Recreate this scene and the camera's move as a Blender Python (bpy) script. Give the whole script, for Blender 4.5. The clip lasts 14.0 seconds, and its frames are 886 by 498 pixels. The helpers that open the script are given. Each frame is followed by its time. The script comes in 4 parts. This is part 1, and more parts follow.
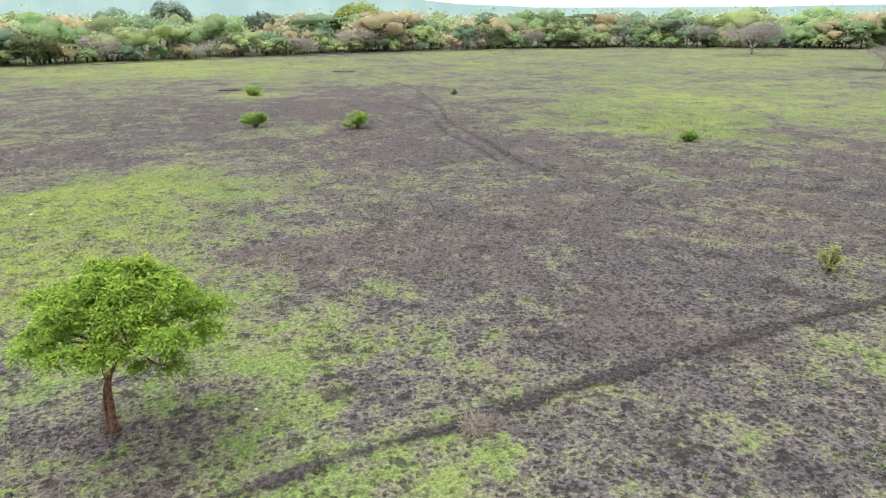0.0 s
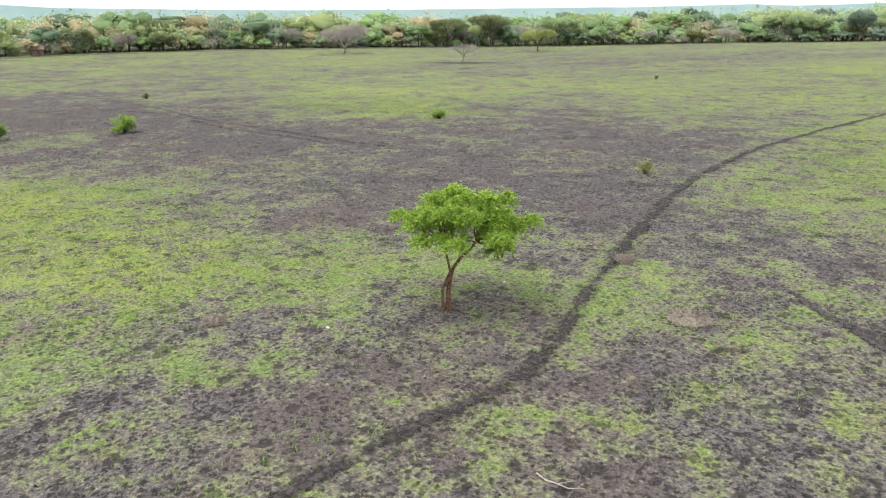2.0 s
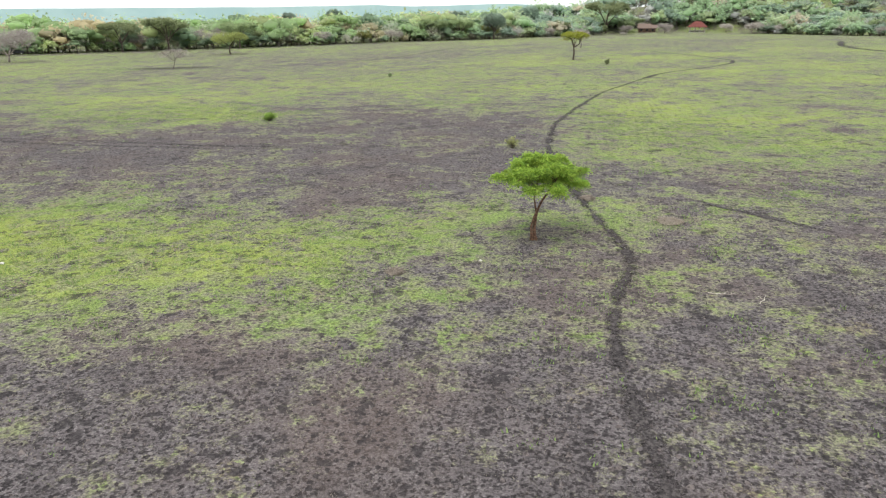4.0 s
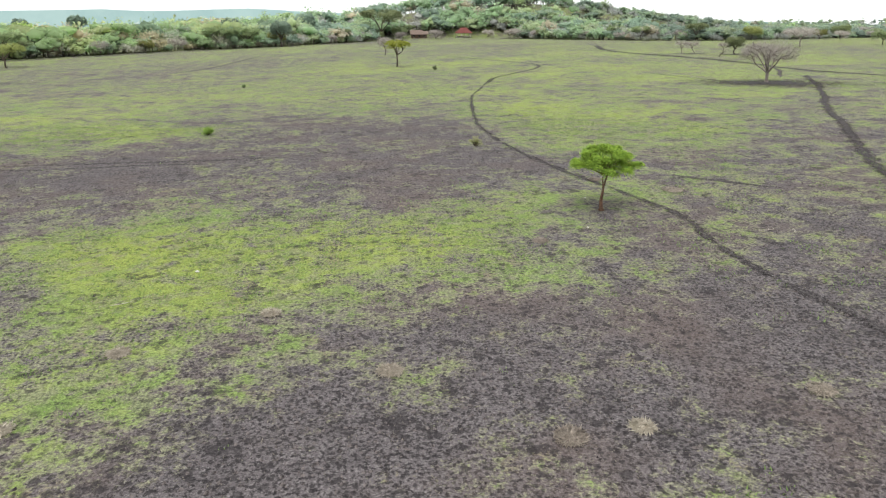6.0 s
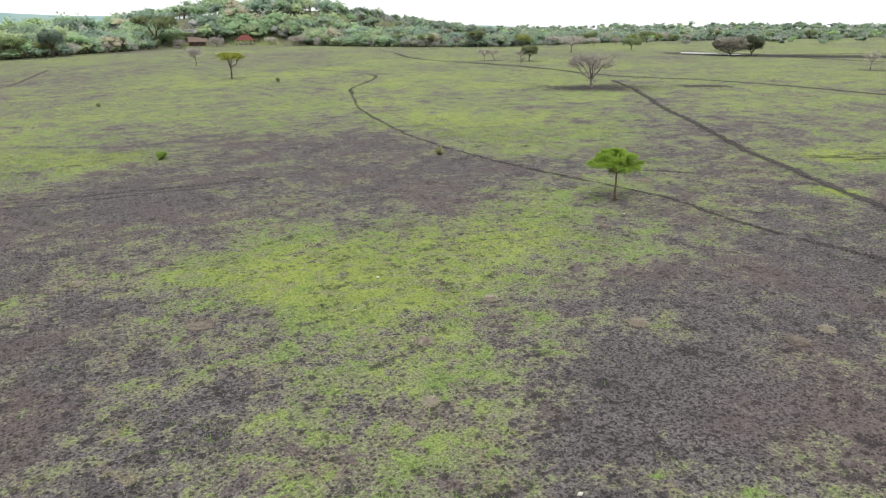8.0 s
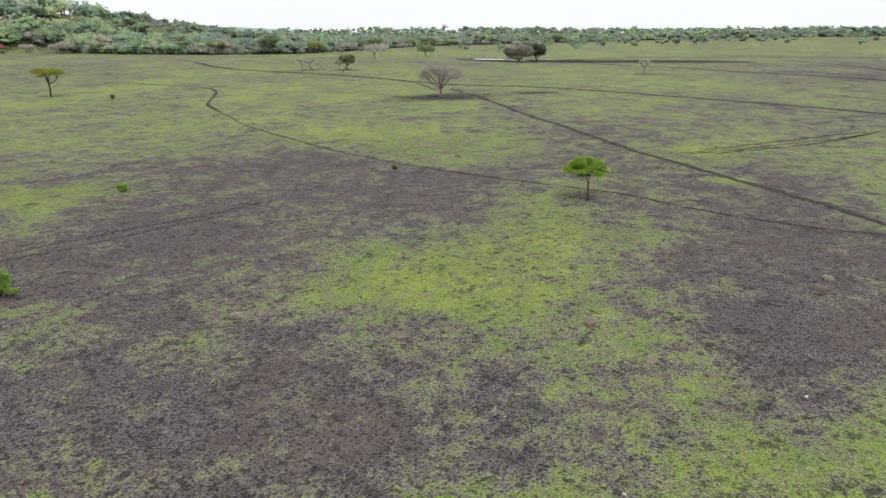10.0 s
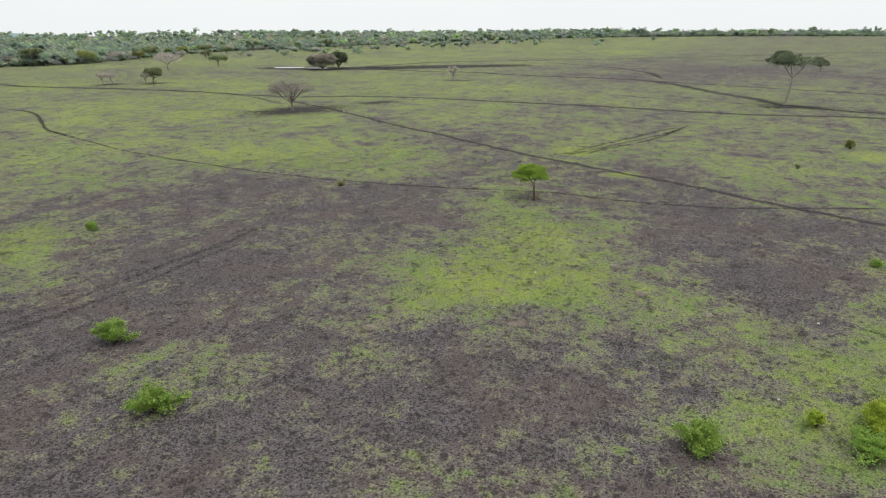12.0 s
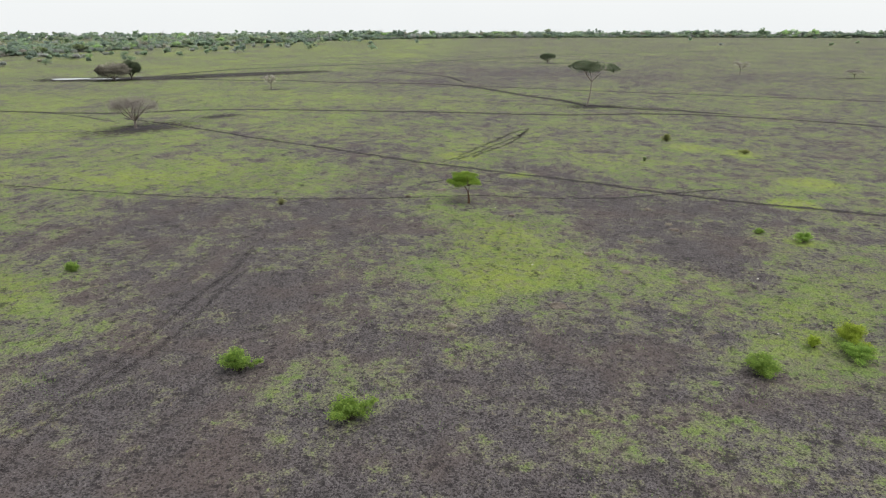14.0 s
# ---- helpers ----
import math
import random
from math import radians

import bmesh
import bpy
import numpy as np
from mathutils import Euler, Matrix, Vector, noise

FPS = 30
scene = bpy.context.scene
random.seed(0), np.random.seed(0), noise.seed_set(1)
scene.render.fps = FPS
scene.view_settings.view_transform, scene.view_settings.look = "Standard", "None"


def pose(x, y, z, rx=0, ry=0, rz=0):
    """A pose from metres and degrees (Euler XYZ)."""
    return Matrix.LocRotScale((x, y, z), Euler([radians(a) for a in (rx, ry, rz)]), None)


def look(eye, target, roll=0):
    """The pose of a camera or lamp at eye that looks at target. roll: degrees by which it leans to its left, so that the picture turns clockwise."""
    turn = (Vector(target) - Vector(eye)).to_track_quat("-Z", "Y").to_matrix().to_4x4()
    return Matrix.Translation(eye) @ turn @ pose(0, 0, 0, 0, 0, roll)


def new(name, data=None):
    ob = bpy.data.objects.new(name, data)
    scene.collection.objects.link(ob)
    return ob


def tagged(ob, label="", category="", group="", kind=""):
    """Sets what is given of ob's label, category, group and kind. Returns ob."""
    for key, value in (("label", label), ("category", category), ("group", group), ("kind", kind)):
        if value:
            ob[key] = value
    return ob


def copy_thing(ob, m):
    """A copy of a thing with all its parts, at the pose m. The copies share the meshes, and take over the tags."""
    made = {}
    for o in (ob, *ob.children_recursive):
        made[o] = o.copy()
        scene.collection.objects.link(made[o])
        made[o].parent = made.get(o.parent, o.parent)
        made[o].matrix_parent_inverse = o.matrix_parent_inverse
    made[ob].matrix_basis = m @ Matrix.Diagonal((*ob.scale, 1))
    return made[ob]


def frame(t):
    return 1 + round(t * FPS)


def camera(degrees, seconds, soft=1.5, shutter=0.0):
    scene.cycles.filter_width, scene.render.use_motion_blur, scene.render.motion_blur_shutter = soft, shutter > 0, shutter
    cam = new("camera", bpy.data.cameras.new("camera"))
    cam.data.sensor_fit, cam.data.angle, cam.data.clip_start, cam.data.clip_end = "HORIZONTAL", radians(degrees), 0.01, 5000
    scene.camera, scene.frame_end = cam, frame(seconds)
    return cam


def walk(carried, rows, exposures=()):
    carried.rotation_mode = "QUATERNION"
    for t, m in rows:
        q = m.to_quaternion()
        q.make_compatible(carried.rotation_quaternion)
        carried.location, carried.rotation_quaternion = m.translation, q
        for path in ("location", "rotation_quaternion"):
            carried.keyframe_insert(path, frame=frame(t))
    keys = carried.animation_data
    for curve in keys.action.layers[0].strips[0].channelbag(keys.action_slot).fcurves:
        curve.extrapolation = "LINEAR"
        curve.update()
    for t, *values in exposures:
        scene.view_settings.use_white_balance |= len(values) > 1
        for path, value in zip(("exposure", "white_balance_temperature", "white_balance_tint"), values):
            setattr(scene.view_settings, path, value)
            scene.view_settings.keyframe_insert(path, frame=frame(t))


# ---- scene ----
cam = camera(63.96, 14.0, soft=1.2)
PATH = [
    (0, (16.622, 3.986, 9.664), (14.784, 4.468, 9.038), -0.28),
    (0.5, (16.929, -1.501, 9.630), (15.189, -0.742, 9.000), -0.08),
    (1, (16.827, -6.734, 9.693), (15.216, -5.731, 9.063), 0.04),
    (1.5, (16.141, -12.237, 9.737), (14.701, -10.998, 9.111), 0.08),
    (2, (14.806, -17.646, 9.834), (13.573, -16.199, 9.213), 0.15),
    (2.2, (14.054, -19.400, 9.937), (12.903, -17.888, 9.312), 0.29),
    (4.3, (0.498, -36.526, 10.882), (0.187, -34.650, 10.265), -0.05),
    (4.5, (-1.253, -37.717, 10.974), (-1.500, -35.830, 10.358), -0.08),
    (5, (-5.604, -40.105, 11.217), (-5.701, -38.204, 10.603), -0.17),
    (5.5, (-10.561, -42.380, 11.585), (-10.495, -40.476, 10.975), -0.03),
    (6, (-15.901, -44.034, 11.950), (-15.672, -42.143, 11.342), -0.05),
    (6.5, (-21.109, -45.105, 12.330), (-20.729, -43.237, 11.724), -0.07),
    (7, (-26.881, -45.855, 12.867), (-26.341, -44.026, 12.264), -0.07),
    (7.5, (-32.814, -46.043, 13.456), (-32.117, -44.268, 12.854), 0.12),
    (8, (-38.677, -45.744, 14.050), (-37.832, -44.033, 13.450), 0.03),
    (8.2, (-40.591, -45.481, 14.157), (-39.698, -43.794, 13.562), 0.17),
    (10.3, (-64.168, -37.545, 17.243), (-62.739, -36.279, 16.648), 0.06),
    (10.5, (-66.152, -36.504, 17.527), (-64.683, -35.284, 16.933), -0.03),
    (11, (-71.201, -33.184, 18.297), (-69.633, -32.094, 17.703), 0.00),
    (11.5, (-76.053, -29.395, 19.112), (-74.395, -28.446, 18.518), 0.05),
    (12, (-80.458, -25.204, 19.749), (-78.725, -24.400, 19.157), -0.02),
    (12.5, (-84.399, -20.868, 20.501), (-82.606, -20.209, 19.908), -0.08),
    (13, (-88.059, -16.000, 21.231), (-86.216, -15.497, 20.638), -0.09),
    (13.5, (-91.241, -10.682, 21.958), (-89.361, -10.343, 21.365), -0.02),
    (14, (-93.864, -5.422, 22.654), (-91.962, -5.241, 22.062), -0.01),
]
walk(cam, [(t, look(eye, aim, lean)) for t, eye, aim, lean in PATH],
     exposures=[(0.0, 0.8), (2.0, 0.69), (5.0, 0.63), (8.0, 0.41), (11.0, 0.12), (14.0, 0.07)])

# ---- light: a bright overcast sky, high soft sun ----
SUN_UP, SUN_TURN = radians(70), radians(200)
world = bpy.data.worlds.new("overcast_sky")
scene.world = world
world.use_nodes = True
nt = world.node_tree
back = nt.nodes["Background"]
sky = nt.nodes.new("ShaderNodeTexSky")
sky.sky_type = 'NISHITA'
sky.sun_disc = False
sky.sun_elevation = SUN_UP
sky.sun_rotation = SUN_TURN
sky.air_density, sky.dust_density = 1.0, 3.0
cover = nt.nodes.new("ShaderNodeTexNoise")
cover.inputs["Scale"].default_value = 2.2
cover.inputs["Detail"].default_value = 4
cloud = nt.nodes.new("ShaderNodeMix")
cloud.data_type = 'RGBA'
cloud.inputs[6].default_value = (8.6, 8.9, 9.1, 1)
cloud.inputs[7].default_value = (10.0, 10.2, 10.1, 1)
nt.links.new(cover.outputs["Fac"], cloud.inputs[0])
veil = nt.nodes.new("ShaderNodeMix")
veil.data_type = 'RGBA'
veil.inputs[0].default_value = 0.86
nt.links.new(sky.outputs[0], veil.inputs[6])
nt.links.new(cloud.outputs[2], veil.inputs[7])
nt.links.new(veil.outputs[2], back.inputs[0])
back.inputs[1].default_value = 0.104
sun = new("sun", bpy.data.lights.new("sun", 'SUN'))
sun.data.energy = 1.6
sun.data.angle = radians(35)
sun.data.color = (1.0, 0.975, 0.94)
sun.matrix_world = look((0, 0, 300), Vector((0, 0, 300)) - Vector((math.cos(SUN_UP) * math.sin(SUN_TURN), math.cos(SUN_UP) * math.cos(SUN_TURN), math.sin(SUN_UP))))


# ---- materials ----
class Nodes:
    """Short hand for building a node material."""

    def __init__(self, name):
        self.mat = bpy.data.materials.new(name)
        self.mat.use_nodes = True
        self.tree = self.mat.node_tree
        self.bsdf = self.tree.nodes["Principled BSDF"]
        self.out = self.tree.nodes["Material Output"]
        self.bsdf.inputs["Roughness"].default_value = 0.9
        self.bsdf.inputs["Specular IOR Level"].default_value = 0.2

    def node(self, kind, **sockets):
        n = self.tree.nodes.new(kind)
        for key, value in sockets.items():
            self.put(n.inputs[key.replace("_", " ")], value)
        return n

    def put(self, socket, value):
        if isinstance(value, bpy.types.NodeSocket):
            self.tree.links.new(value, socket)
        else:
            socket.default_value = value

    def noise(self, scale, detail=3.0, rough=0.55, stretch=None):
        pos = self.node("ShaderNodeNewGeometry").outputs["Position"]
        m = self.node("ShaderNodeMapping")
        self.put(m.inputs["Vector"], pos)
        m.inputs["Location"].default_value = (1371.3 + 97.7 * scale, 2917.9 - 61.3 * scale, 531.7 + 13.1 * scale)
        m.inputs["Scale"].default_value = stretch or (1, 1, 1)
        pos = m.outputs[0]
        n = self.node("ShaderNodeTexNoise", Vector=pos, Scale=scale, Detail=detail, Roughness=rough)
        return n.outputs["Fac"]

    def math(self, op, a, b=0.0, c=0.0):
        n = self.tree.nodes.new("ShaderNodeMath")
        n.operation = op
        for socket, value in zip(n.inputs, (a, b, c)):
            self.put(socket, value)
        return n.outputs[0]

    def span(self, value, low, high, a=0.0, b=1.0):
        n = self.node("ShaderNodeMapRange")
        n.interpolation_type = 'SMOOTHSTEP'
        for socket, v in zip(n.inputs, (value, low, high, a, b)):
            self.put(socket, v)
        return n.outputs[0]

    def mix(self, fac, a, b, blend='MIX'):
        n = self.tree.nodes.new("ShaderNodeMix")
        n.data_type, n.blend_type = 'RGBA', blend
        self.put(n.inputs[0], fac)
        self.put(n.inputs[6], a if isinstance(a, bpy.types.NodeSocket) else (*a, 1))
        self.put(n.inputs[7], b if isinstance(b, bpy.types.NodeSocket) else (*b, 1))
        return n.outputs[2]

    def attr(self, name):
        n = self.tree.nodes.new("ShaderNodeAttribute")
        n.attribute_name = name
        return n

    def bump(self, height, strength, distance):
        n = self.node("ShaderNodeBump", Strength=strength, Distance=distance, Height=height)
        self.put(self.bsdf.inputs["Normal"], n.outputs[0])

    def colour(self, c):
        self.put(self.bsdf.inputs["Base Color"], c if isinstance(c, bpy.types.NodeSocket) else (*c, 1))


SOIL_DARK, SOIL_MID, SOIL_PALE = (0.027, 0.023, 0.024), (0.127, 0.112, 0.113), (0.25, 0.231, 0.227)
GRASS_DEEP, GRASS_LUSH = (0.1, 0.148, 0.042), (0.198, 0.282, 0.078)


def hoof_marks(k, scale, least, most):
    """Small round hollows of uneven size, as hooves leave them in soft earth: 1 inside, 0 outside."""
    pos = k.node("ShaderNodeNewGeometry").outputs["Position"]
    warp = k.node("ShaderNodeTexNoise", Vector=pos, Scale=scale * 1.7, Detail=2.0)
    bent = k.node("ShaderNodeVectorMath")
    bent.operation = 'MULTIPLY_ADD'
    k.put(bent.inputs[0], warp.outputs["Color"])
    bent.inputs[1].default_value = (0.9 / scale,) * 3
    k.put(bent.inputs[2], pos)
    cell = k.node("ShaderNodeTexVoronoi", Vector=bent.outputs[0], Scale=scale)
    cell.voronoi_dimensions = '2D'
    pick = k.node("ShaderNodeSeparateColor", Color=cell.outputs["Color"])
    radius = k.span(pick.outputs[0], 0.0, 1.0, least, most)
    return k.span(k.math('SUBTRACT', cell.outputs["Distance"], radius), 0.07, -0.07)


def soil_colour(k, dark=0.0):
    """Crumbled grey-brown earth, pale bits of dead straw, dark spots painted for soil and shaded hollows."""
    clod = k.noise(6.2, 4, 0.66)
    crumb = k.noise(11.0, 3, 0.65)
    broad = k.noise(0.12, 3)
    heap = k.noise(0.62, 5, 0.68)
    c = k.mix(k.span(clod, 0.39, 0.55), SOIL_DARK, SOIL_MID)
    c = k.mix(k.math('MULTIPLY', k.span(crumb, 0.52, 0.64), 0.48 - 0.5 * dark), c, SOIL_PALE)
    c = k.mix(k.math('MULTIPLY', k.span(heap, 0.53, 0.38), 0.34), c, SOIL_DARK)
    c = k.mix(k.math('MULTIPLY', k.span(broad, 0.45, 0.66), 0.5), c, (0.124, 0.094, 0.082))
    if dark:
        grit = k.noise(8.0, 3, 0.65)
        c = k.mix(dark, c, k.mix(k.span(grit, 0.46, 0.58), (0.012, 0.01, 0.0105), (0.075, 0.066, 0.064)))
    return c, clod, crumb


def ground_material():
    """Bare crumbled earth, grey thatch of dead grass and fresh green growth, mottled at many sizes."""
    k = Nodes("grazed_savanna")
    soil, clod, crumb = soil_colour(k)
    green = k.attr("green").outputs["Fac"]
    tuft = k.noise(1.5, 8, 0.7)
    patch = k.noise(0.33, 6, 0.68)
    fine = k.noise(7.5, 4, 0.7)
    hue = k.noise(0.42, 5, 0.68)
    lean = k.math('MULTIPLY', k.math('SUBTRACT', green, 0.5), 0.95)
    level = k.math('ADD', lean, k.math('ADD', 0.5, k.math('MULTIPLY', k.math('SUBTRACT', tuft, 0.5), 1.3)))
    level = k.math('ADD', level, k.math('MULTIPLY', k.math('SUBTRACT', patch, 0.5), 1.75))
    level = k.math('ADD', level, k.math('MULTIPLY', k.math('SUBTRACT', k.noise(0.075, 5, 0.6), 0.5), 0.6))
    level = k.math('ADD', level, k.math('MULTIPLY', k.math('SUBTRACT', fine, 0.5), 0.75))
    thatch = k.mix(k.span(fine, 0.38, 0.62), (0.118, 0.112, 0.076), (0.252, 0.243, 0.17))
    thatch = k.mix(k.math('MULTIPLY', k.span(hue, 0.54, 0.68), 0.6), thatch, (0.22, 0.165, 0.115))
    grass = k.mix(k.span(fine, 0.36, 0.62), GRASS_DEEP, GRASS_LUSH)
    grass = k.mix(k.math('MULTIPLY', k.span(hue, 0.5, 0.38), 0.5), grass, (0.255, 0.3, 0.09))
    grass = k.mix(k.math('MULTIPLY', k.span(k.noise(0.045, 4, 0.6), 0.46, 0.6), 0.4), grass, (0.245, 0.285, 0.085))
    grass = k.mix(k.span(green, 0.55, 0.92, 0.0, 0.72), grass, (0.268, 0.318, 0.058))
    grass = k.mix(k.math('MULTIPLY', k.span(k.noise(0.6, 4, 0.6), 0.55, 0.66), 0.5), grass, (0.13, 0.215, 0.05))
    grass = k.mix(k.math('MULTIPLY', k.span(k.noise(0.9, 5, 0.7), 0.46, 0.6), 0.6), grass, thatch)
    c = k.mix(k.math('MULTIPLY', k.span(level, 0.31, 0.54), 0.8), soil, thatch)
    c = k.mix(k.math('MULTIPLY', k.span(level, 0.45, 0.76), 0.95), c, grass)
    lush = k.span(level, 0.5, 0.85)
    small = k.math('MULTIPLY', hoof_marks(k, 4.2, -0.08, 0.34), k.math('SUBTRACT', 0.72, k.math('MULTIPLY', lush, 0.4)))
    large = k.math('MULTIPLY', hoof_marks(k, 1.35, -0.3, 0.26), k.math('SUBTRACT', 0.7, k.math('MULTIPLY', lush, 0.2)))
    # Dark soil colour also stands in for the shade inside the hoof hollows.
    c = k.mix(small, c, SOIL_DARK)
    c = k.mix(large, c, SOIL_DARK)
    churned = k.span(k.noise(0.5, 7, 0.74), 0.43, 0.36)
    c = k.mix(k.math('MULTIPLY', churned, 0.72), c, SOIL_DARK)
    grit = k.noise(13.0, 3, 0.7)
    c = k.mix(1.0, c, k.mix(k.span(grit, 0.38, 0.62), (0.74, 0.73, 0.74), (1.28, 1.28, 1.28)), 'MULTIPLY')
    k.colour(c)
    dip = k.math('MULTIPLY', k.math('MAXIMUM', small, large), -0.7)
    k.bump(k.math('ADD', dip, k.math('ADD', clod, k.math('MULTIPLY', grit, 0.5))), 1.0, 0.13)
    return k.mat


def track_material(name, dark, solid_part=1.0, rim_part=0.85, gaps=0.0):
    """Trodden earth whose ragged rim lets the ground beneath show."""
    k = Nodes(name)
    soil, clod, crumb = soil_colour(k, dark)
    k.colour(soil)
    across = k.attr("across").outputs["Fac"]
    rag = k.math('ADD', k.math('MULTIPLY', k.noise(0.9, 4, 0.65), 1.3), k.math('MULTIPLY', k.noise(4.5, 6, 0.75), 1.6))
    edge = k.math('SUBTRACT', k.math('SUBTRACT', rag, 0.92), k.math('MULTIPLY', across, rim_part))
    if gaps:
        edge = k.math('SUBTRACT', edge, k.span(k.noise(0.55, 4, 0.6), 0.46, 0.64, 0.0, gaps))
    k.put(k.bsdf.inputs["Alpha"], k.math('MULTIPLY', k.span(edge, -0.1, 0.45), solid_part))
    k.bump(clod, 0.9, 0.1)
    return k.mat


def leaf_material(name, low, high, glow=0.35, tint=False, vary=1.0):
    """Leaves: light passes partly through; each leaf and each plant differs a little."""
    k = Nodes(name)
    geo = k.node("ShaderNodeNewGeometry")
    ob = k.node("ShaderNodeObjectInfo")
    c = k.mix(geo.outputs["Random Per Island"], low, high)
    if tint:
        c = k.mix(1.0, k.attr("tint").outputs["Color"], k.mix(geo.outputs["Random Per Island"], (0.88, 0.89, 0.88), (1.13, 1.13, 1.1)), 'MULTIPLY')
    hue = k.node("ShaderNodeHueSaturation", Color=c)
    k.put(hue.inputs["Value"], k.span(ob.outputs["Random"], 0, 1, 1 - 0.2 * vary, 1 + 0.25 * vary))
    k.put(hue.inputs["Hue"], k.span(ob.outputs["Random"], 0, 1, 0.5 - 0.012 * vary, 0.5 + 0.012 * vary))
    c = hue.outputs[0]
    k.colour(c)
    k.bsdf.inputs["Roughness"].default_value = 0.7
    clear = k.node("ShaderNodeBsdfTranslucent", Color=c)
    turn = k.node("ShaderNodeVectorTransform", Vector=k.attr("puff").outputs["Vector"])
    turn.vector_type, turn.convert_from, turn.convert_to = 'NORMAL', 'OBJECT', 'WORLD'
    part_own = k.node("ShaderNodeVectorMath")
    part_own.operation = 'MULTIPLY_ADD'
    k.put(part_own.inputs[0], geo.outputs["Normal"])
    part_own.inputs[1].default_value = (0.22,) * 3 if tint else (0.45,) * 3
    k.put(part_own.inputs[2], turn.outputs[0])
    unit = k.node("ShaderNodeVectorMath")
    unit.operation = 'NORMALIZE'
    k.put(unit.inputs[0], part_own.outputs[0])
    k.put(k.bsdf.inputs["Normal"], unit.outputs[0])
    blend = k.node("ShaderNodeMixShader")
    blend.inputs[0].default_value = glow
    k.tree.links.new(k.bsdf.outputs[0], blend.inputs[1])
    k.tree.links.new(clear.outputs[0], blend.inputs[2])
    k.tree.links.new(blend.outputs[0], k.out.inputs[0])
    return k.mat


def plain_material(name, a, b, scale=6.0, rough=0.85, bump=0.3, metal=0.0):
    k = Nodes(name)
    n = k.noise(scale, 5, 0.65)
    k.colour(k.mix(k.span(n, 0.35, 0.65), a, b))
    k.bsdf.inputs["Roughness"].default_value = rough
    k.bsdf.inputs["Metallic"].default_value = metal
    k.bump(n, bump, 0.02)
    return k.mat


GROUND = ground_material()
TRACK = track_material("trodden_path", 0.5)
DARK_EARTH = track_material("black_earth", 0.78, 1.0, 0.68)
MUD_FLAT = track_material("black_mud_flat", 0.92, 1.0, 0.42)
FAINT = track_material("faint_track", 0.4, 0.55)
BLACK = track_material("dark_worn_track", 0.82, 1.0, 0.74, 0.06)
BROKEN = track_material("broken_trodden_path", 0.78, 0.95, 0.8, 0.28)
DUST = track_material("dusty_track", 0.08, 0.9, 0.7)
RUT = track_material("churned_rut", 0.6, 0.6, 0.9, 0.35)
TRACE = track_material("barely_seen_track", 0.4, 0.4)
BARK = plain_material("reddish_bark", (0.07, 0.04, 0.028), (0.2, 0.115, 0.075), 9.0, 0.9, 0.8)
BARK_DARK = plain_material("dark_bark", (0.05, 0.04, 0.032), (0.13, 0.1, 0.08), 5.0, 0.9, 0.8)
BARK_GREY = plain_material("grey_bark", (0.15, 0.125, 0.11), (0.3, 0.26, 0.23), 5.0, 0.9, 0.8)
LEAF_BRIGHT = leaf_material("fresh_acacia_leaves", (0.12, 0.22, 0.035), (0.42, 0.53, 0.08), 0.5)
LEAF_BUSH = leaf_material("bush_leaves", (0.16, 0.29, 0.055), (0.44, 0.59, 0.14), 0.58, vary=0.3)
LEAF_SHOOT = leaf_material("young_shoot_leaves", (0.25, 0.36, 0.04), (0.54, 0.64, 0.1), 0.55, vary=0.3)
LEAF_GREEN = leaf_material("green_leaves", (0.192, 0.246, 0.12), (0.348, 0.408, 0.204), 0.5)
LEAF_DARK = leaf_material("dark_leaves", (0.1, 0.13, 0.08), (0.19, 0.23, 0.135), 0.45)
# Tall trees' green is paled and blued, painting the haze over them.
LEAF_TALL = leaf_material("hazed_green_leaves", (0.23, 0.31, 0.24), (0.33, 0.42, 0.32), 0.6)
LEAF_LIME = leaf_material("light_green_leaves", (0.3, 0.41, 0.11), (0.46, 0.58, 0.18), 0.55)
LEAF_OLIVE = leaf_material("olive_leaves", (0.216, 0.24, 0.078), (0.396, 0.42, 0.144), 0.45)
LEAF_YELLOW = leaf_material("yellow_green_leaves", (0.22, 0.27, 0.035), (0.44, 0.49, 0.08), 0.45)
LEAF_RUST = leaf_material("rusty_leaves", (0.31, 0.23, 0.138), (0.483, 0.38, 0.241), 0.4)
TWIG_DARK = leaf_material("brown_twigs", (0.19, 0.17, 0.14), (0.34, 0.31, 0.26), 0.35)
TWIG = leaf_material("grey_twigs", (0.3, 0.27, 0.235), (0.52, 0.475, 0.43), 0.35)
WOODS = leaf_material("mixed_woodland", (0.1, 0.1, 0.1), (0.2, 0.2, 0.2), 0.68, tint=True)
BLADE = leaf_material("grass_blades", (0.09, 0.14, 0.04), (0.205, 0.285, 0.09), 0.4)
STRAW = leaf_material("dead_straw", (0.1, 0.086, 0.073), (0.25, 0.22, 0.18), 0.2)
CLOD = plain_material("earth_clods", (0.028, 0.023, 0.023), (0.17, 0.145, 0.138), 7.0)
STONE = plain_material("pale_stone", (0.4, 0.38, 0.34), (0.62, 0.6, 0.55), 12.0)
DRYWOOD = plain_material("bleached_wood", (0.32, 0.28, 0.23), (0.5, 0.46, 0.4), 12.0)
TILE = plain_material("red_roof_tiles", (0.1, 0.03, 0.026), (0.17, 0.055, 0.046), 2.0)
HAY = plain_material("dead_grass_mat", (0.26, 0.225, 0.185), (0.42, 0.37, 0.31), 14.0)
PALE_STRAW = leaf_material("pale_straw", (0.24, 0.205, 0.165), (0.5, 0.44, 0.36), 0.3)
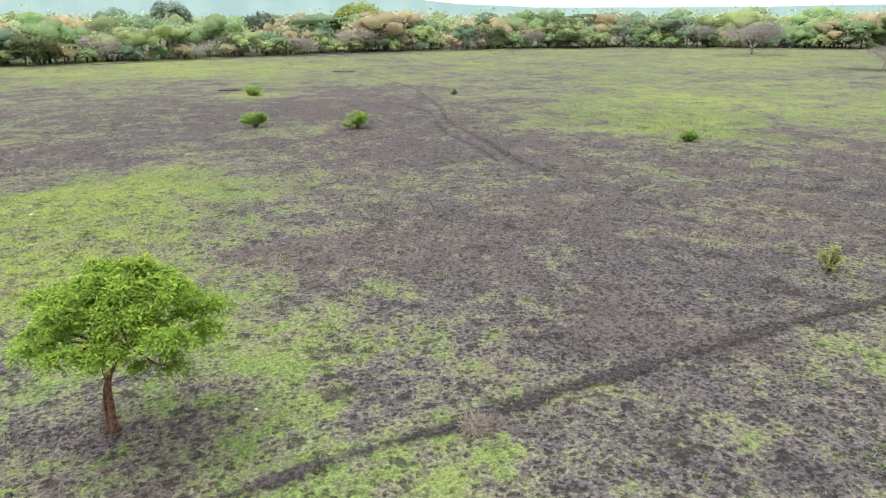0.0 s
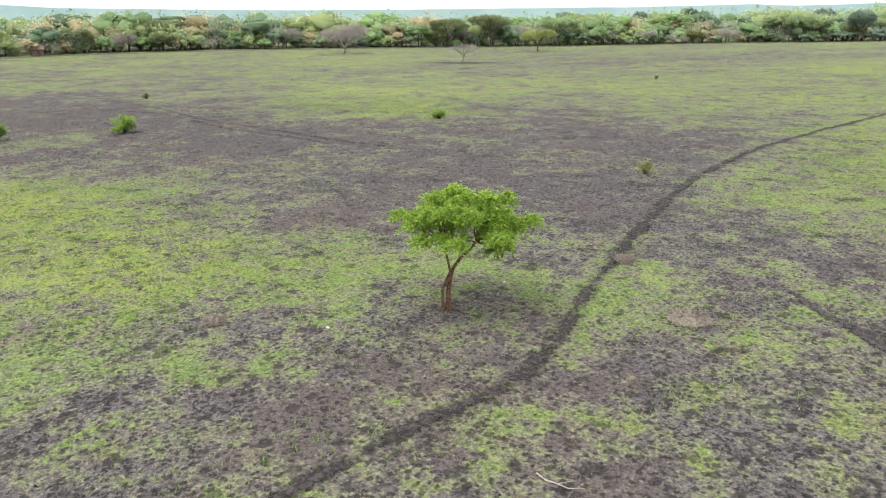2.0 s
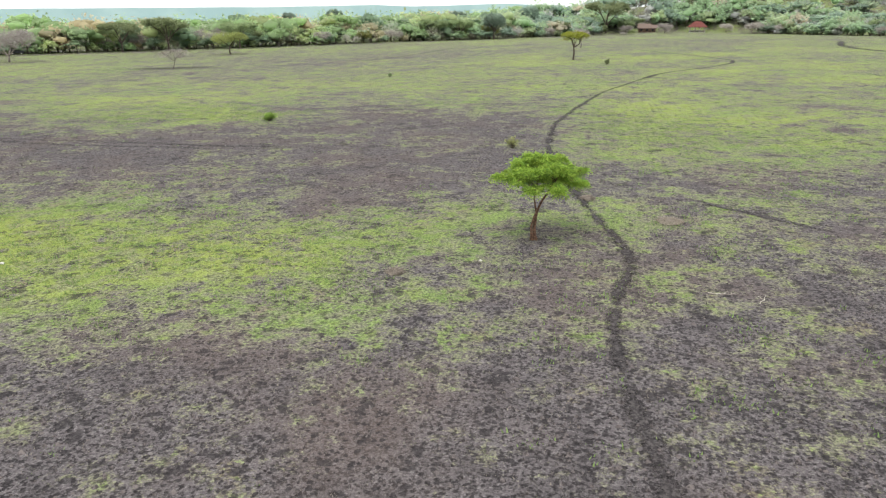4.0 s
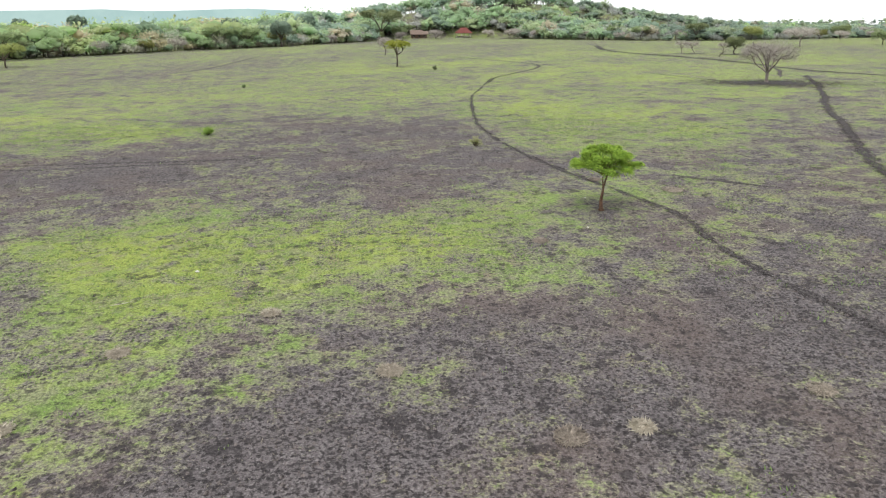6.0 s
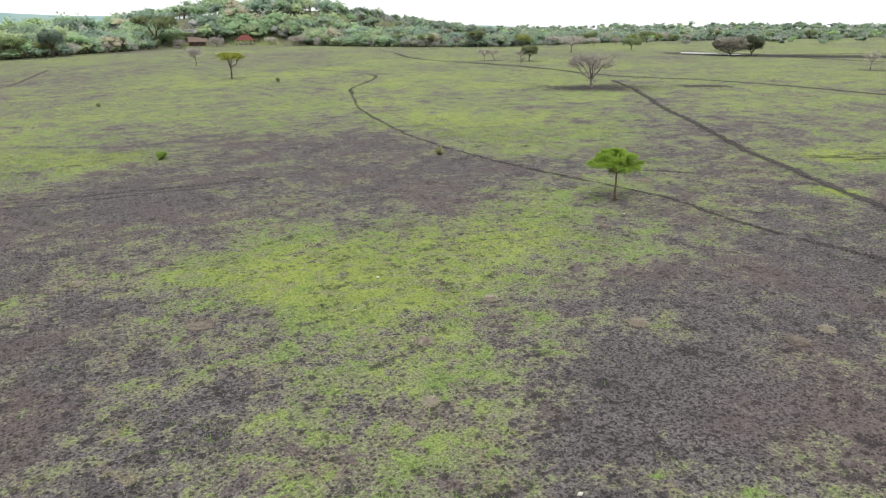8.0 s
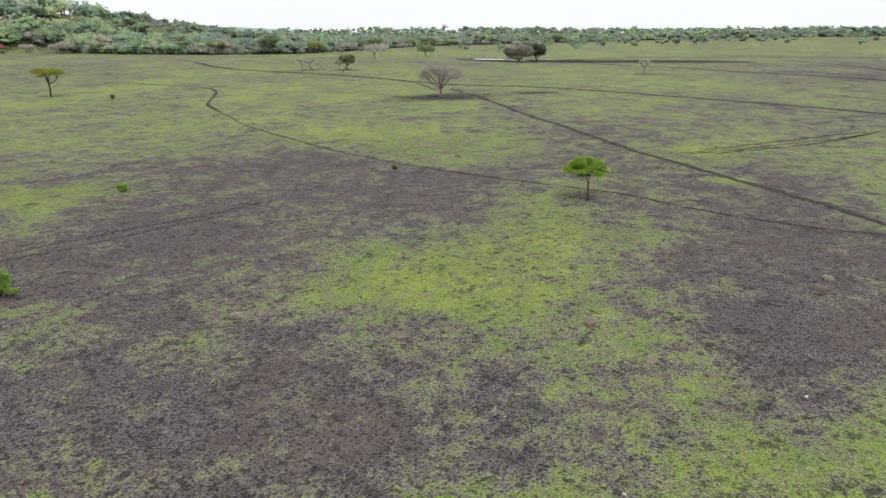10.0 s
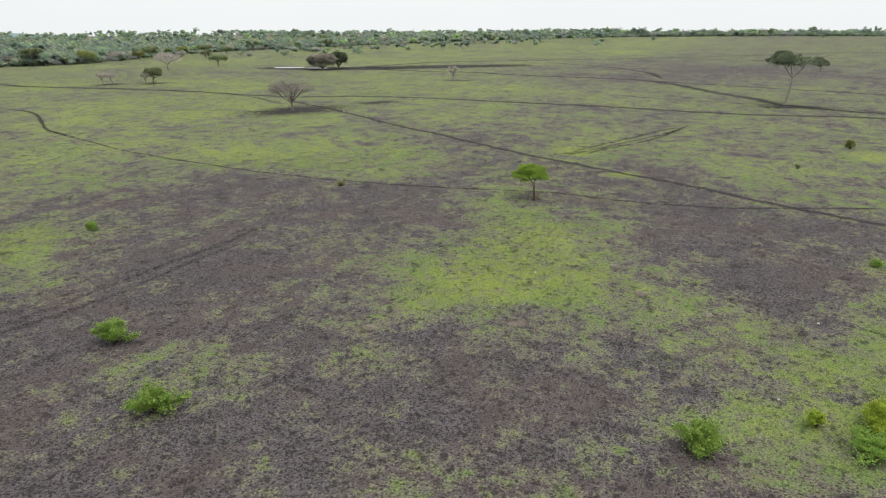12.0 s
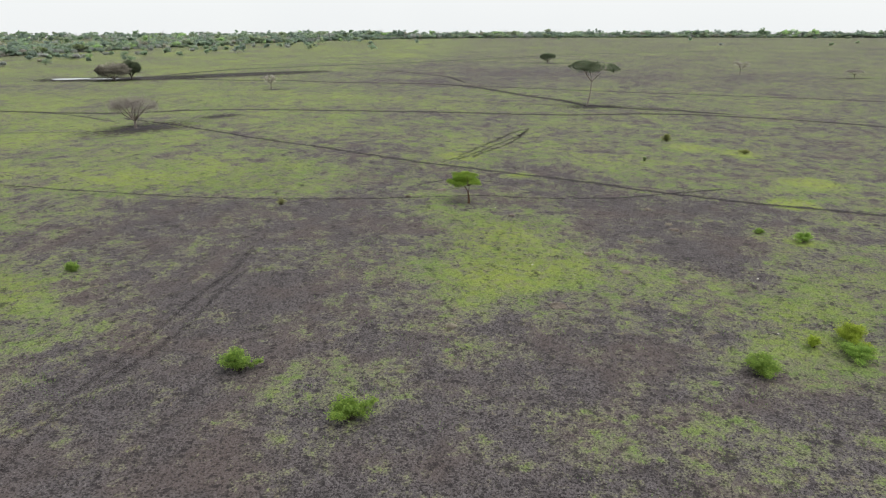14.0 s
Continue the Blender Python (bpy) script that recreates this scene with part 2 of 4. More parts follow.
THATCH = plain_material("brown_roof", (0.12, 0.085, 0.07), (0.2, 0.15, 0.125), 2.0)
PLASTER = plain_material("pale_plaster", (0.55, 0.5, 0.45), (0.72, 0.68, 0.62), 1.5)
TIMBER = plain_material("dark_timber", (0.07, 0.045, 0.035), (0.16, 0.1, 0.07), 3.0)
CARPAINT = plain_material("dark_car_paint", (0.02, 0.022, 0.025), (0.04, 0.042, 0.045), 1.0, 0.35, 0.0)
RUBBER = plain_material("tyre_rubber", (0.015, 0.015, 0.015), (0.03, 0.03, 0.03), 8.0)


def glass_material():
    k = Nodes("car_glass")
    k.colour((0.02, 0.025, 0.03))
    k.bsdf.inputs["Roughness"].default_value = 0.08
    k.bsdf.inputs["Specular IOR Level"].default_value = 0.5
    return k.mat


def water_material():
    k = Nodes("shallow_water")
    k.colour((0.10, 0.10, 0.09))
    k.bsdf.inputs["Roughness"].default_value = 0.06
    k.bsdf.inputs["IOR"].default_value = 1.33
    k.bsdf.inputs["Specular IOR Level"].default_value = 0.5
    k.bump(k.noise(1.2, 2), 0.04, 0.05)
    return k.mat


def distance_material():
    """Far hills: plain backdrop whose glow paints in the haze of many kilometres."""
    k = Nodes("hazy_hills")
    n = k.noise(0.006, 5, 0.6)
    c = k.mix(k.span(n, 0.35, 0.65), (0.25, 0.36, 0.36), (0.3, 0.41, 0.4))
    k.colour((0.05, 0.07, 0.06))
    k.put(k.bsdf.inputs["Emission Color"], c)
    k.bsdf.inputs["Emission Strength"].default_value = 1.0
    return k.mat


GLASS, WATER, HILLS = glass_material(), water_material(), distance_material()


# ---- the lie of the land ----
def step(v, a, b):
    k = np.clip((v - a) / (b - a), 0, 1)
    return k * k * (3 - 2 * k)


TABLE = np.random.RandomState(7).rand(256, 256)


def rough(x, y, size, seed=0, octaves=3):
    """Smooth random relief from 0 to 1 with features of that size in metres."""
    total, weight = 0.0, 0.0
    for o in range(octaves):
        u, v = x / size * 2 ** o + seed * 17.3 + 51, y / size * 2 ** o + seed * 9.1 + 83
        i, j = np.floor(u).astype(int), np.floor(v).astype(int)
        a, b = u - i, v - j
        a, b = a * a * (3 - 2 * a), b * b * (3 - 2 * b)
        i0, j0, i1, j1 = i % 256, j % 256, (i + 1) % 256, (j + 1) % 256
        n = (TABLE[i0, j0] * (1 - a) + TABLE[i1, j0] * a) * (1 - b) + (TABLE[i0, j1] * (1 - a) + TABLE[i1, j1] * a) * b
        total, weight = total + n * 0.5 ** o, weight + 0.5 ** o
    return total / weight


HILL = (95, 490, 120, 22)


def land(x, y):
    """Height of the ground: a gentle rise to the east, a wooded hill to the north, a fall to the far coast."""
    x, y = np.asarray(x, float), np.asarray(y, float)
    p = 0.021 * x + 0.0088 * y
    z = np.where(p > 0, 5 * np.tanh(p / 5), 1.5 * np.tanh(p / 1.5))
    z = z + 0.55 * np.exp(-((x + 45) / 40) ** 2 - ((y - 25) / 30) ** 2)
    z = z + 6 * step(x, 350, 1000) - 45 * step(np.hypot(x, y), 1250, 2600)
    hx, hy, hr, hh = HILL
    z = z + hh * np.exp(-((x - hx) / hr) ** 2 - ((y - hy) / (hr * 0.9)) ** 2) * step(y, 400, 450) - 1.2 * step(y, 250, 400)
    return z


def at(x, y, dz=0.0):
    return (x, y, float(land(x, y)) + dz)


# ---- greenness of the grazing: centre, reach, amount ----
LUSH = [
    (-23, -7, 10, 0.3), (-32, -30, 7, 0.21), (16, 36, 14, 0.20), (-12, -6, 5, 0.17), (-43, 41, 10, 0.17), (43, -13, 20, 0.15), (-166, -20, 45, 0.33), (-6, 3, 5, 0.15),
    (36, 115, 70, 0.10), (-32, -5, 5, 0.14), (-27, -20, 5, 0.11), (-57, 47, 20, 0.17), (-52, 8, 5, 0.22), (36, 7, 10, 0.18), (-36, 0, 5, 0.15), (120, 3, 70, 0.08),
    (-47, -1, 5, 0.16), (4, 51, 10, 0.14), (7, -47, 20, 0.10), (-35, 38, 10, 0.16), (-23, -19, 5, 0.12), (-91, 4, 6, 0.5), (4, 21, 5, 0.12), (-26, -39, 10, 0.13),
    (-42, -30, 5, 0.25),
]
WORN = [
    (-49.5, -26.5, 3.5, 0.12),
    (-7, 15, 10, 0.31), (-3, -24, 14, 0.21), (-52, 8, 20, 0.19), (-23, 37, 20, 0.22), (-1, -2, 5, 0.21), (-43, -15, 10, 0.07), (-17, -22, 7, 0.18), (15, -15, 10, 0.17),
    (5, 11, 7, 0.08), (-30, 18, 14, 0.08), (-79, 20, 20, 0.16), (224, 36, 70, 0.18), (32, 21, 10, 0.17), (-85, -12, 30, 0.12), (-68, 154, 45, 0.12), (-7, 37, 7, 0.11),
    (-19, -1, 7, 0.04), (-9, 52, 10, 0.10), (22, -2, 10, 0.09), (0, 17, 5, 0.15), (-91, 101, 20, 0.09), (-21, -27, 5, 0.09), (-44, 59, 14, 0.09), (-37, -9, 5, 0.08),
    (242, -70, 70, 0.10),
]
# small fresh strips beside the tracks and round the bushes
STRIPS = [(18.4, -7.1, 2.4, 0.6), (33, 3.1, 3.2, 0.5), (34, 5, 2.2, 0.4), (4.7, -44, 3.2, 0.6), (48, -40, 4, 0.35), (42, -48.4, 3.2, 0.45), (19, -52, 4, 0.35), (-12.7, -38.7, 2, 0.45), (-10, -35, 1.5, 0.3)]


def spot(x, y, cx, cy, size):
    q = ((x - cx) ** 2 + (y - cy) ** 2) / size ** 2
    return np.exp(-0.9 * q ** 1.5)


def greenness(x, y):
    g = 0.46 + 0.14 * step(y, 25, 70) + 0.06 * step(x, 60, 200)
    wx, wy = x + 5 * (rough(x, y, 14, 3) - 0.5), y + 5 * (rough(x, y, 14, 4) - 0.5)
    for cx, cy, size, k in LUSH:
        g = g + k * spot(wx, wy, cx, cy, size)
    for cx, cy, size, k in WORN:
        g = g - k * spot(wx, wy, cx, cy, size)
    for cx, cy, size, k in STRIPS:
        g = g + k * spot(x, y, cx, cy, size)
    return g + 0.3 * (rough(x, y, 38, 1, 4) - 0.5) + 0.34 * (rough(x, y, 10, 2, 3) - 0.5)


# ---- mesh helpers ----
def mesh_of(name, verts, faces, material, smooth=False):
    me = bpy.data.meshes.new(name)
    me.from_pydata(np.asarray(verts, float).tolist(), [], [list(q) for q in faces] if not isinstance(faces, np.ndarray) else faces.tolist())
    if material:
        me.materials.append(material)
    if smooth:
        me.polygons.foreach_set("use_smooth", np.ones(len(me.polygons), bool))
    me.update()
    return me


def leafy(name, verts, faces, material, middle=(0, 0, 0), up=0.8):
    """A mesh of leaves whose shading swells round the middle of its crown, as a mass of leaves does."""
    me = mesh_of(name, verts, faces, material)
    v = np.asarray(verts, float) - np.asarray(middle, float)
    v = v / (np.linalg.norm(v, axis=1)[:, None] + 1e-6) + np.array([0, 0, up])
    v = v / (np.linalg.norm(v, axis=1)[:, None] + 1e-6)
    me.attributes.new("puff", 'FLOAT_VECTOR', 'POINT').data.foreach_set("vector", v.astype(np.float32).ravel())
    return me


def thing(name, place, label, category, group="", kind="", turn=0.0, grow=1.0):
    ob = new(name)
    ob.matrix_world = Matrix.LocRotScale(Vector(place), Euler((0, 0, turn)), Vector((grow,) * 3))
    ob.empty_display_size = 0.2
    return tagged(ob, label, category, group, kind)


def part(name, mesh, parent, label=""):
    ob = new(name, mesh)
    ob.parent = parent
    if label:
        tagged(ob, label)
    return ob


def solid(name, bm, material):
    me = bpy.data.meshes.new(name)
    bm.normal_update()
    bm.to_mesh(me)
    bm.free()
    me.materials.append(material)
    return me


def box(bm, cx, cy, cz, sx, sy, sz, bevel=0.0, turn=0.0):
    """A box from its centre and full sizes, with softened edges."""
    made = bmesh.ops.create_cube(bm, size=1, matrix=pose(cx, cy, cz, 0, 0, turn) @ Matrix.Diagonal((sx, sy, sz, 1)))
    if bevel:
        edges = list({e for v in made["verts"] for e in v.link_edges})
        bmesh.ops.bevel(bm, geom=edges, offset=bevel, segments=2, affect='EDGES')


class Shape:
    """Gathers vertices and faces of one mesh."""

    def __init__(self):
        self.verts, self.faces, self.count = [], [], 0

    def add(self, verts, faces):
        self.verts.append(np.asarray(verts, float))
        self.faces += [[i + self.count for i in f] for f in faces]
        self.count += len(verts)

    def tube(self, points, radii, sides=6):
        pts = [Vector(p) for p in points]
        verts, faces = [], []
        for n, (p, r) in enumerate(zip(pts, radii)):
            way = (pts[min(n + 1, len(pts) - 1)] - pts[max(n - 1, 0)]).normalized()
            u = way.orthogonal().normalized()
            v = way.cross(u)
            for s in range(sides):
                a = 2 * math.pi * s / sides
                verts.append(p + r * (math.cos(a) * u + math.sin(a) * v))
        for n in range(len(pts) - 1):
            for s in range(sides):
                a, b = n * sides + s, n * sides + (s + 1) % sides
                faces.append((a, b, b + sides, a + sides))
        faces.append(tuple(range((len(pts) - 1) * sides, len(pts) * sides)))
        self.add(verts, faces)

    def mesh(self, name, material, smooth=False):
        return mesh_of(name, np.concatenate(self.verts), self.faces, material, smooth)


def leaves(rng, centres, size, slim=0.5, lift=0.0, outward=None):
    """Pointed leaves as folded lozenges at the given centres, facing all ways; lift turns them flat to the sky."""
    n = len(centres)
    nor = rng.normal(size=(n, 3))
    nor[:, 2] = np.abs(nor[:, 2]) + lift
    nor /= np.linalg.norm(nor, axis=1)[:, None]
    along = rng.normal(size=(n, 3)) if outward is None else outward + 0.45 * rng.normal(size=(n, 3))
    along -= nor * (along * nor).sum(1)[:, None]
    along /= np.linalg.norm(along, axis=1)[:, None] + 1e-9
    wide = np.cross(nor, along)
    s = size * (0.6 + 0.8 * rng.rand(n))[:, None]
    droop = nor * s * 0.18
    quad = np.stack([centres - along * s * 0.5 - droop, centres + wide * s * slim * 0.5, centres + along * s * 0.5 - droop, centres - wide * s * slim * 0.5], 1)
    faces = np.arange(4 * n).reshape(n, 4)
    return quad.reshape(-1, 3), faces


# ---- ground: one sheet to the horizon ----
def axis(low, high, fine, reach, growth):
    inner = np.arange(low, high + fine / 2, fine)
    outer, s, d = [], fine, 0.0
    while d < reach:
        s *= growth
        d += s
        outer.append(d)
    outer = np.array(outer)
    return np.concatenate([low - outer[::-1], inner, inner[-1] + outer])


gx, gy = axis(-84, 36, 0.6, 4600, 1.06), axis(-48, 50, 0.6, 4600, 1.06)
X, Y = [a.ravel() for a in np.meshgrid(gx, gy)]
near = step(-np.maximum(np.abs(X + 20) - 70, np.abs(Y - 5) - 60), -10, 10)
Z = land(X, Y) + near * (0.10 * (rough(X, Y, 1.6, 5, 2) - 0.5) + 0.16 * (rough(X, Y, 7, 6, 2) - 0.5))
nx, ny = len(gx), len(gy)
ii = (np.arange(ny - 1)[:, None] * nx + np.arange(nx - 1)[None]).ravel()
ground = new("ground", mesh_of("ground", np.stack([X, Y, Z], 1), np.stack([ii, ii + 1, ii + nx + 1, ii + nx], 1), GROUND, True))
layer = ground.data.attributes.new("green", 'FLOAT', 'POINT')
layer.data.foreach_set("value", np.clip(greenness(X, Y), 0, 1.2).astype(np.float32))
tagged(ground, "grazed savanna of green grass patches on dark crumbled earth", "ground", kind="structure")


def top(x, y):
    """Height of the sheet itself, with its fine relief."""
    x, y = np.asarray(x, float), np.asarray(y, float)
    k = step(-np.maximum(np.abs(x + 20) - 70, np.abs(y - 5) - 60), -10, 10)
    return land(x, y) + k * (0.10 * (rough(x, y, 1.6, 5, 2) - 0.5) + 0.16 * (rough(x, y, 7, 6, 2) - 0.5))


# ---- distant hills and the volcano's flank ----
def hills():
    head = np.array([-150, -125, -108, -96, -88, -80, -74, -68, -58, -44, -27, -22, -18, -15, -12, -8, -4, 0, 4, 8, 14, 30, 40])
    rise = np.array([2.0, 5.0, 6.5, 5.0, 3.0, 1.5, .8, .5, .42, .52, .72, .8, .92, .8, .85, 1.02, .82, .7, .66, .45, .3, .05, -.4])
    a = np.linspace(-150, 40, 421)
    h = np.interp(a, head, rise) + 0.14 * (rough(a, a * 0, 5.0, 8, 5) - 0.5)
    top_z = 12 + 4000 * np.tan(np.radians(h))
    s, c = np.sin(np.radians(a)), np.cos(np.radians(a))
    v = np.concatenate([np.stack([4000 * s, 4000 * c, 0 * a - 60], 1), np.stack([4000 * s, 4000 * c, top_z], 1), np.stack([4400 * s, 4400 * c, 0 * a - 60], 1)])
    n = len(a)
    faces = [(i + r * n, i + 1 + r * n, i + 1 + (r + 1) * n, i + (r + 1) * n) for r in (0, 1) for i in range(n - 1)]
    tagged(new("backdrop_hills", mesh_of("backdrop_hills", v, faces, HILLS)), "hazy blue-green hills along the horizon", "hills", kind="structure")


hills()


# ---- paths ----
def smooth_line(points, every):
    """Points along a soft curve through the given ones."""
    p = np.array([points[0], *points, points[-1]], float)
    out = []
    for i in range(1, len(p) - 2):
        n = max(2, int(np.hypot(*(p[i + 1] - p[i])) / every))
        for t in np.arange(n) / n:
            a, b, c, d = p[i - 1:i + 3]
            out.append(0.5 * (2 * b + (c - a) * t + (2 * a - 5 * b + 4 * c - d) * t ** 2 + (3 * b - a - 3 * c + d) * t ** 3))
    return np.array(out + [p[-2]])


def path(name, points, width, material, label, seed=0, every=0.6, ends=True):
    line = smooth_line(points, every)
    away = np.gradient(line, axis=0)
    away = np.stack([away[:, 1], -away[:, 0]], 1) / (np.linalg.norm(away, axis=1)[:, None] + 1e-9)
    line = line + away * (rough(line[:, 0], line[:, 1], 5, seed + 20)[:, None] - 0.5) * width * 0.8
    run = np.arange(len(line))
    w = width * (0.75 + 0.6 * rough(line[:, 0], line[:, 1], 8, seed + 30))
    w = w * np.clip(np.minimum(run + 1, len(run) - run) / 6, 0.15, 1) if ends else w
    cols = np.array([-1, -0.75, -0.5, -0.25, 0, 0.25, 0.5, 0.75, 1])
    p = line[:, None] + away[:, None] * (cols[None, :, None] * w[:, None, None])
    x, y = p[..., 0].ravel(), p[..., 1].ravel()
    z = top(x, y) + 0.035
    m = len(cols)
    faces = [(r * m + c, r * m + c + 1, (r + 1) * m + c + 1, (r + 1) * m + c) for r in range(len(line) - 1) for c in range(m - 1)]
    ob = new(name, mesh_of(name, np.stack([x, y, z], 1), faces, material, True))
    ob.data.attributes.new("across", 'FLOAT', 'POINT').data.foreach_set("value", np.tile(np.abs(cols), len(line)).astype(np.float32))
    return tagged(ob, label, "path", "animal paths and wheel tracks", "structure")


GAME = "narrow trodden path of dark bare earth in grass"
WHEEL = "dark wheel track worn through the grass"
path("path", [(12, 186), (24, 158), (29.5, 140), (29, 131), (25, 122), (18, 111), (12.3, 101.7), (8.9, 92)], 0.62, BLACK, GAME, 21)
path("path", [(12.3, 101.7), (6.6, 84), (2.2, 67.7), (-1.1, 45.2), (-1.6, 33), (-0.9, 22.5), (0.7, 14), (1.9, 9), (2.9, 4.5),
              (4.2, 0.3), (4.7, -3), (4.2, -6.5), (3.9, -9.5), (4.2, -14), (4.9, -18), (6, -22), (9, -29), (13, -38)], 0.5, BROKEN, GAME, 1)
path("track", [(71, 88), (61, 69), (53.3, 56), (45.5, 43.7), (36.8, 27.5), (29, 13.5), (23.8, 2.5), (19.5, -6.4), (16, -14.4), (12.4, -21.8), (8.8, -28.6), (4.6, -40), (1, -52), (-3, -64)], 0.85, BLACK, WHEEL, 2)
path("track", [(80, 241), (69.7, 194), (77, 145), (79, 125), (78, 105), (81, 90), (90, 70), (92, 40), (92.4, 12), (91.5, -19), (97, -44), (94, -62), (88, -80), (76, -100)], 1.8, BLACK, WHEEL, 3, 1.5)
path("track", [(186, 140), (180.4, 105.6), (182, 84), (176, 60), (172, 20), (156, 3.5), (139, -8), (124.4, -19.7), (112, -28), (104, -50), (97, -63)], 2.7, BLACK, WHEEL, 4, 2.0)
path("track", [(187, 143), (240, 129), (272, 103), (312, 60), (342, 36), (376, 4.5), (431, -34), (463, -73), (499, -134), (524, -185)], 3.4, BLACK, WHEEL, 5, 3.0)
path("track", [(172, 20), (163.6, -4), (153, -42), (145, -76), (135, -118), (120, -160)], 1.6, BLACK, WHEEL, 6, 2.0)
path("track", [(342, 36), (324, -22), (324, -36), (330, -60)], 2.4, BLACK, WHEEL, 16, 3.0)
path("track", [(265, 81), (242, 49), (213, 24), (180, 12)], 2.0, BLACK, WHEEL, 17, 3.0)
path("track", [(120, 15), (115.5, 2), (113, -13), (111, -40), (97, -63)], 0.8, TRACK, WHEEL, 18, 1.5)
path("path", [(46, 102), (50, 85), (55, 74)], 0.6, FAINT, GAME, 20)
RUTTED = "muddy wheel rut churned among others"
path("rut", [(27, 6.5), (31, 4.2), (38, 2.4), (46, -0.6), (56, -4), (66, -8)], 1.0, RUT, RUTTED, 7)
path("rut", [(29, 4), (36, 1.4), (44, -1.8), (53, -5.5), (64, -9)], 0.8, RUT, RUTTED, 23)
path("rut", [(31, 1.5), (36, 0.2), (42, -2.6), (49, -5.6), (57, -7.6), (68, -9.5)], 1.0, RUT, RUTTED, 8)
path("track", [(-145, 23), (-126, 26), (-98, 28), (-72, 26), (-51, 22.5), (-40, 22), (-29, 21.5), (-22, 22)], 0.55, TRACE, "faint pair of wheel tracks over bare earth", 9)
path("track", [(-75, 20), (-60, 22.3), (-50, 21), (-44, 20), (-36, 20.4), (-29, 19.8)], 0.5, TRACE, "faint wheel track over bare earth", 10)
path("path", [(8.8, 9), (10.3, 7.6), (12, 6.3), (15, 3.5)], 0.45, TRACK, GAME, 11)
path("track", [(-62, 140), (-57, 151), (-54, 162), (-51, 188), (-48, 215)], 0.9, TRACK, WHEEL, 12, 2.0)
path("track", [(64, 85), (77, 111), (79, 147), (66, 195), (50, 230)], 0.7, TRACK, WHEEL, 13, 2.0)

path("track", [(-172, -45), (-190, -15), (-203, 20), (-211, 50), (-216, 76), (-213, 113), (-200, 151), (-177, 187), (-152, 216), (-120, 241), (-86, 273), (-58, 293), (-30, 328), (5, 376), (24, 396), (60, 394), (84, 384)], 3.2, DUST, "dusty grey-brown dirt track along the edge of the woods", 22, 3.0)


def bare_patch(name, x, y, ra, rb, turn, material, label, seed=0):
    rings = np.array([0, .15, .3, .45, .6, .75, .9, 1.0])
    n = 40
    a = np.arange(n) * 2 * math.pi / n
    wob = 0.8 + 0.4 * rough(np.cos(a) * 2 + seed * 7, np.sin(a) * 2, 1.0, seed + 3)
    u, v = (rings[:, None] * np.cos(a) * wob * ra).ravel(), (rings[:, None] * np.sin(a) * wob * rb).ravel()
    t = radians(turn)
    px, py = x + u * math.cos(t) - v * math.sin(t), y + u * math.sin(t) + v * math.cos(t)
    faces = [(r * n + i, r * n + (i + 1) % n, (r + 1) * n + (i + 1) % n, (r + 1) * n + i) for r in range(len(rings) - 1) for i in range(n)]
    ob = new(name, mesh_of(name, np.stack([px, py, top(px, py) + 0.05], 1), faces, material, True))
    ob.data.attributes.new("across", 'FLOAT', 'POINT').data.foreach_set("value", np.repeat(rings, n).astype(np.float32))
    return tagged(ob, label, "bare patch", "trampled bare patches", "structure")


# Ragged dark patches of ground beneath the single trees.
UNDER = "dark patch of earth beneath a tree"
bare_patch("bare_patch", 57, 75, 17, 9, -25, DARK_EARTH, UNDER, 1)
bare_patch("bare_patch", 77, 66, 8, 4, -35, DARK_EARTH, "small dark muddy hollow in the grass", 2)
bare_patch("bare_patch", 110, -28, 10, 5, -70, DARK_EARTH, UNDER, 3)
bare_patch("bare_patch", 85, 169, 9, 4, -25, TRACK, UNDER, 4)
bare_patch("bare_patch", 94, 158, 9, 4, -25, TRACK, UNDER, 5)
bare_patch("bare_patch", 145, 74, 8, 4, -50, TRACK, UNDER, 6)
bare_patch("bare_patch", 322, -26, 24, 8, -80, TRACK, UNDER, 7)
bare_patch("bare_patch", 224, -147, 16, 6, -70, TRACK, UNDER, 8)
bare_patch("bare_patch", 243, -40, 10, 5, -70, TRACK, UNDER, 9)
bare_patch("bare_patch", -100, 122, 20, 9, 20, FAINT, "bare greyish earth round a thin tree", 10)
bare_patch("mud_flat", 180, 151, 33, 13, -71, MUD_FLAT, "churned black mud round a water hole", 11)
bare_patch("mud_flat", 210, 112, 44, 12, -48, MUD_FLAT, "churned black mud beside a water hole", 12)


def pond(x, y, ra, rb, turn, seed):
    n = 48
    a = np.arange(n) * 2 * math.pi / n
    wob = 0.55 + 0.9 * rough(np.cos(a) * 1.6 + seed * 5, np.sin(a) * 1.6, 1.0, seed)
    t = radians(turn)
    u, v = np.cos(a) * wob * ra, np.sin(a) * wob * rb
    px, py = x + u * math.cos(t) - v * math.sin(t), y + u * math.sin(t) + v * math.cos(t)
    z = float(land(x, y)) + 0.2
    verts = np.concatenate([[(x, y, z)], np.stack([px, py, 0 * px + z], 1)])
    tagged(new("water", mesh_of("water", verts, [(0, 1 + i, 1 + (i + 1) % n) for i in range(n)], WATER)),
           "shallow pale water in a muddy hollow", "water", "pools of the water hole", "structure")


pond(176, 166, 7.0, 5.4, -71, 1)
pond(177.5, 155.6, 7.5, 2.0, -71, 2)
pond(192.9, 147.8, 1.6, 1.2, -71, 3)


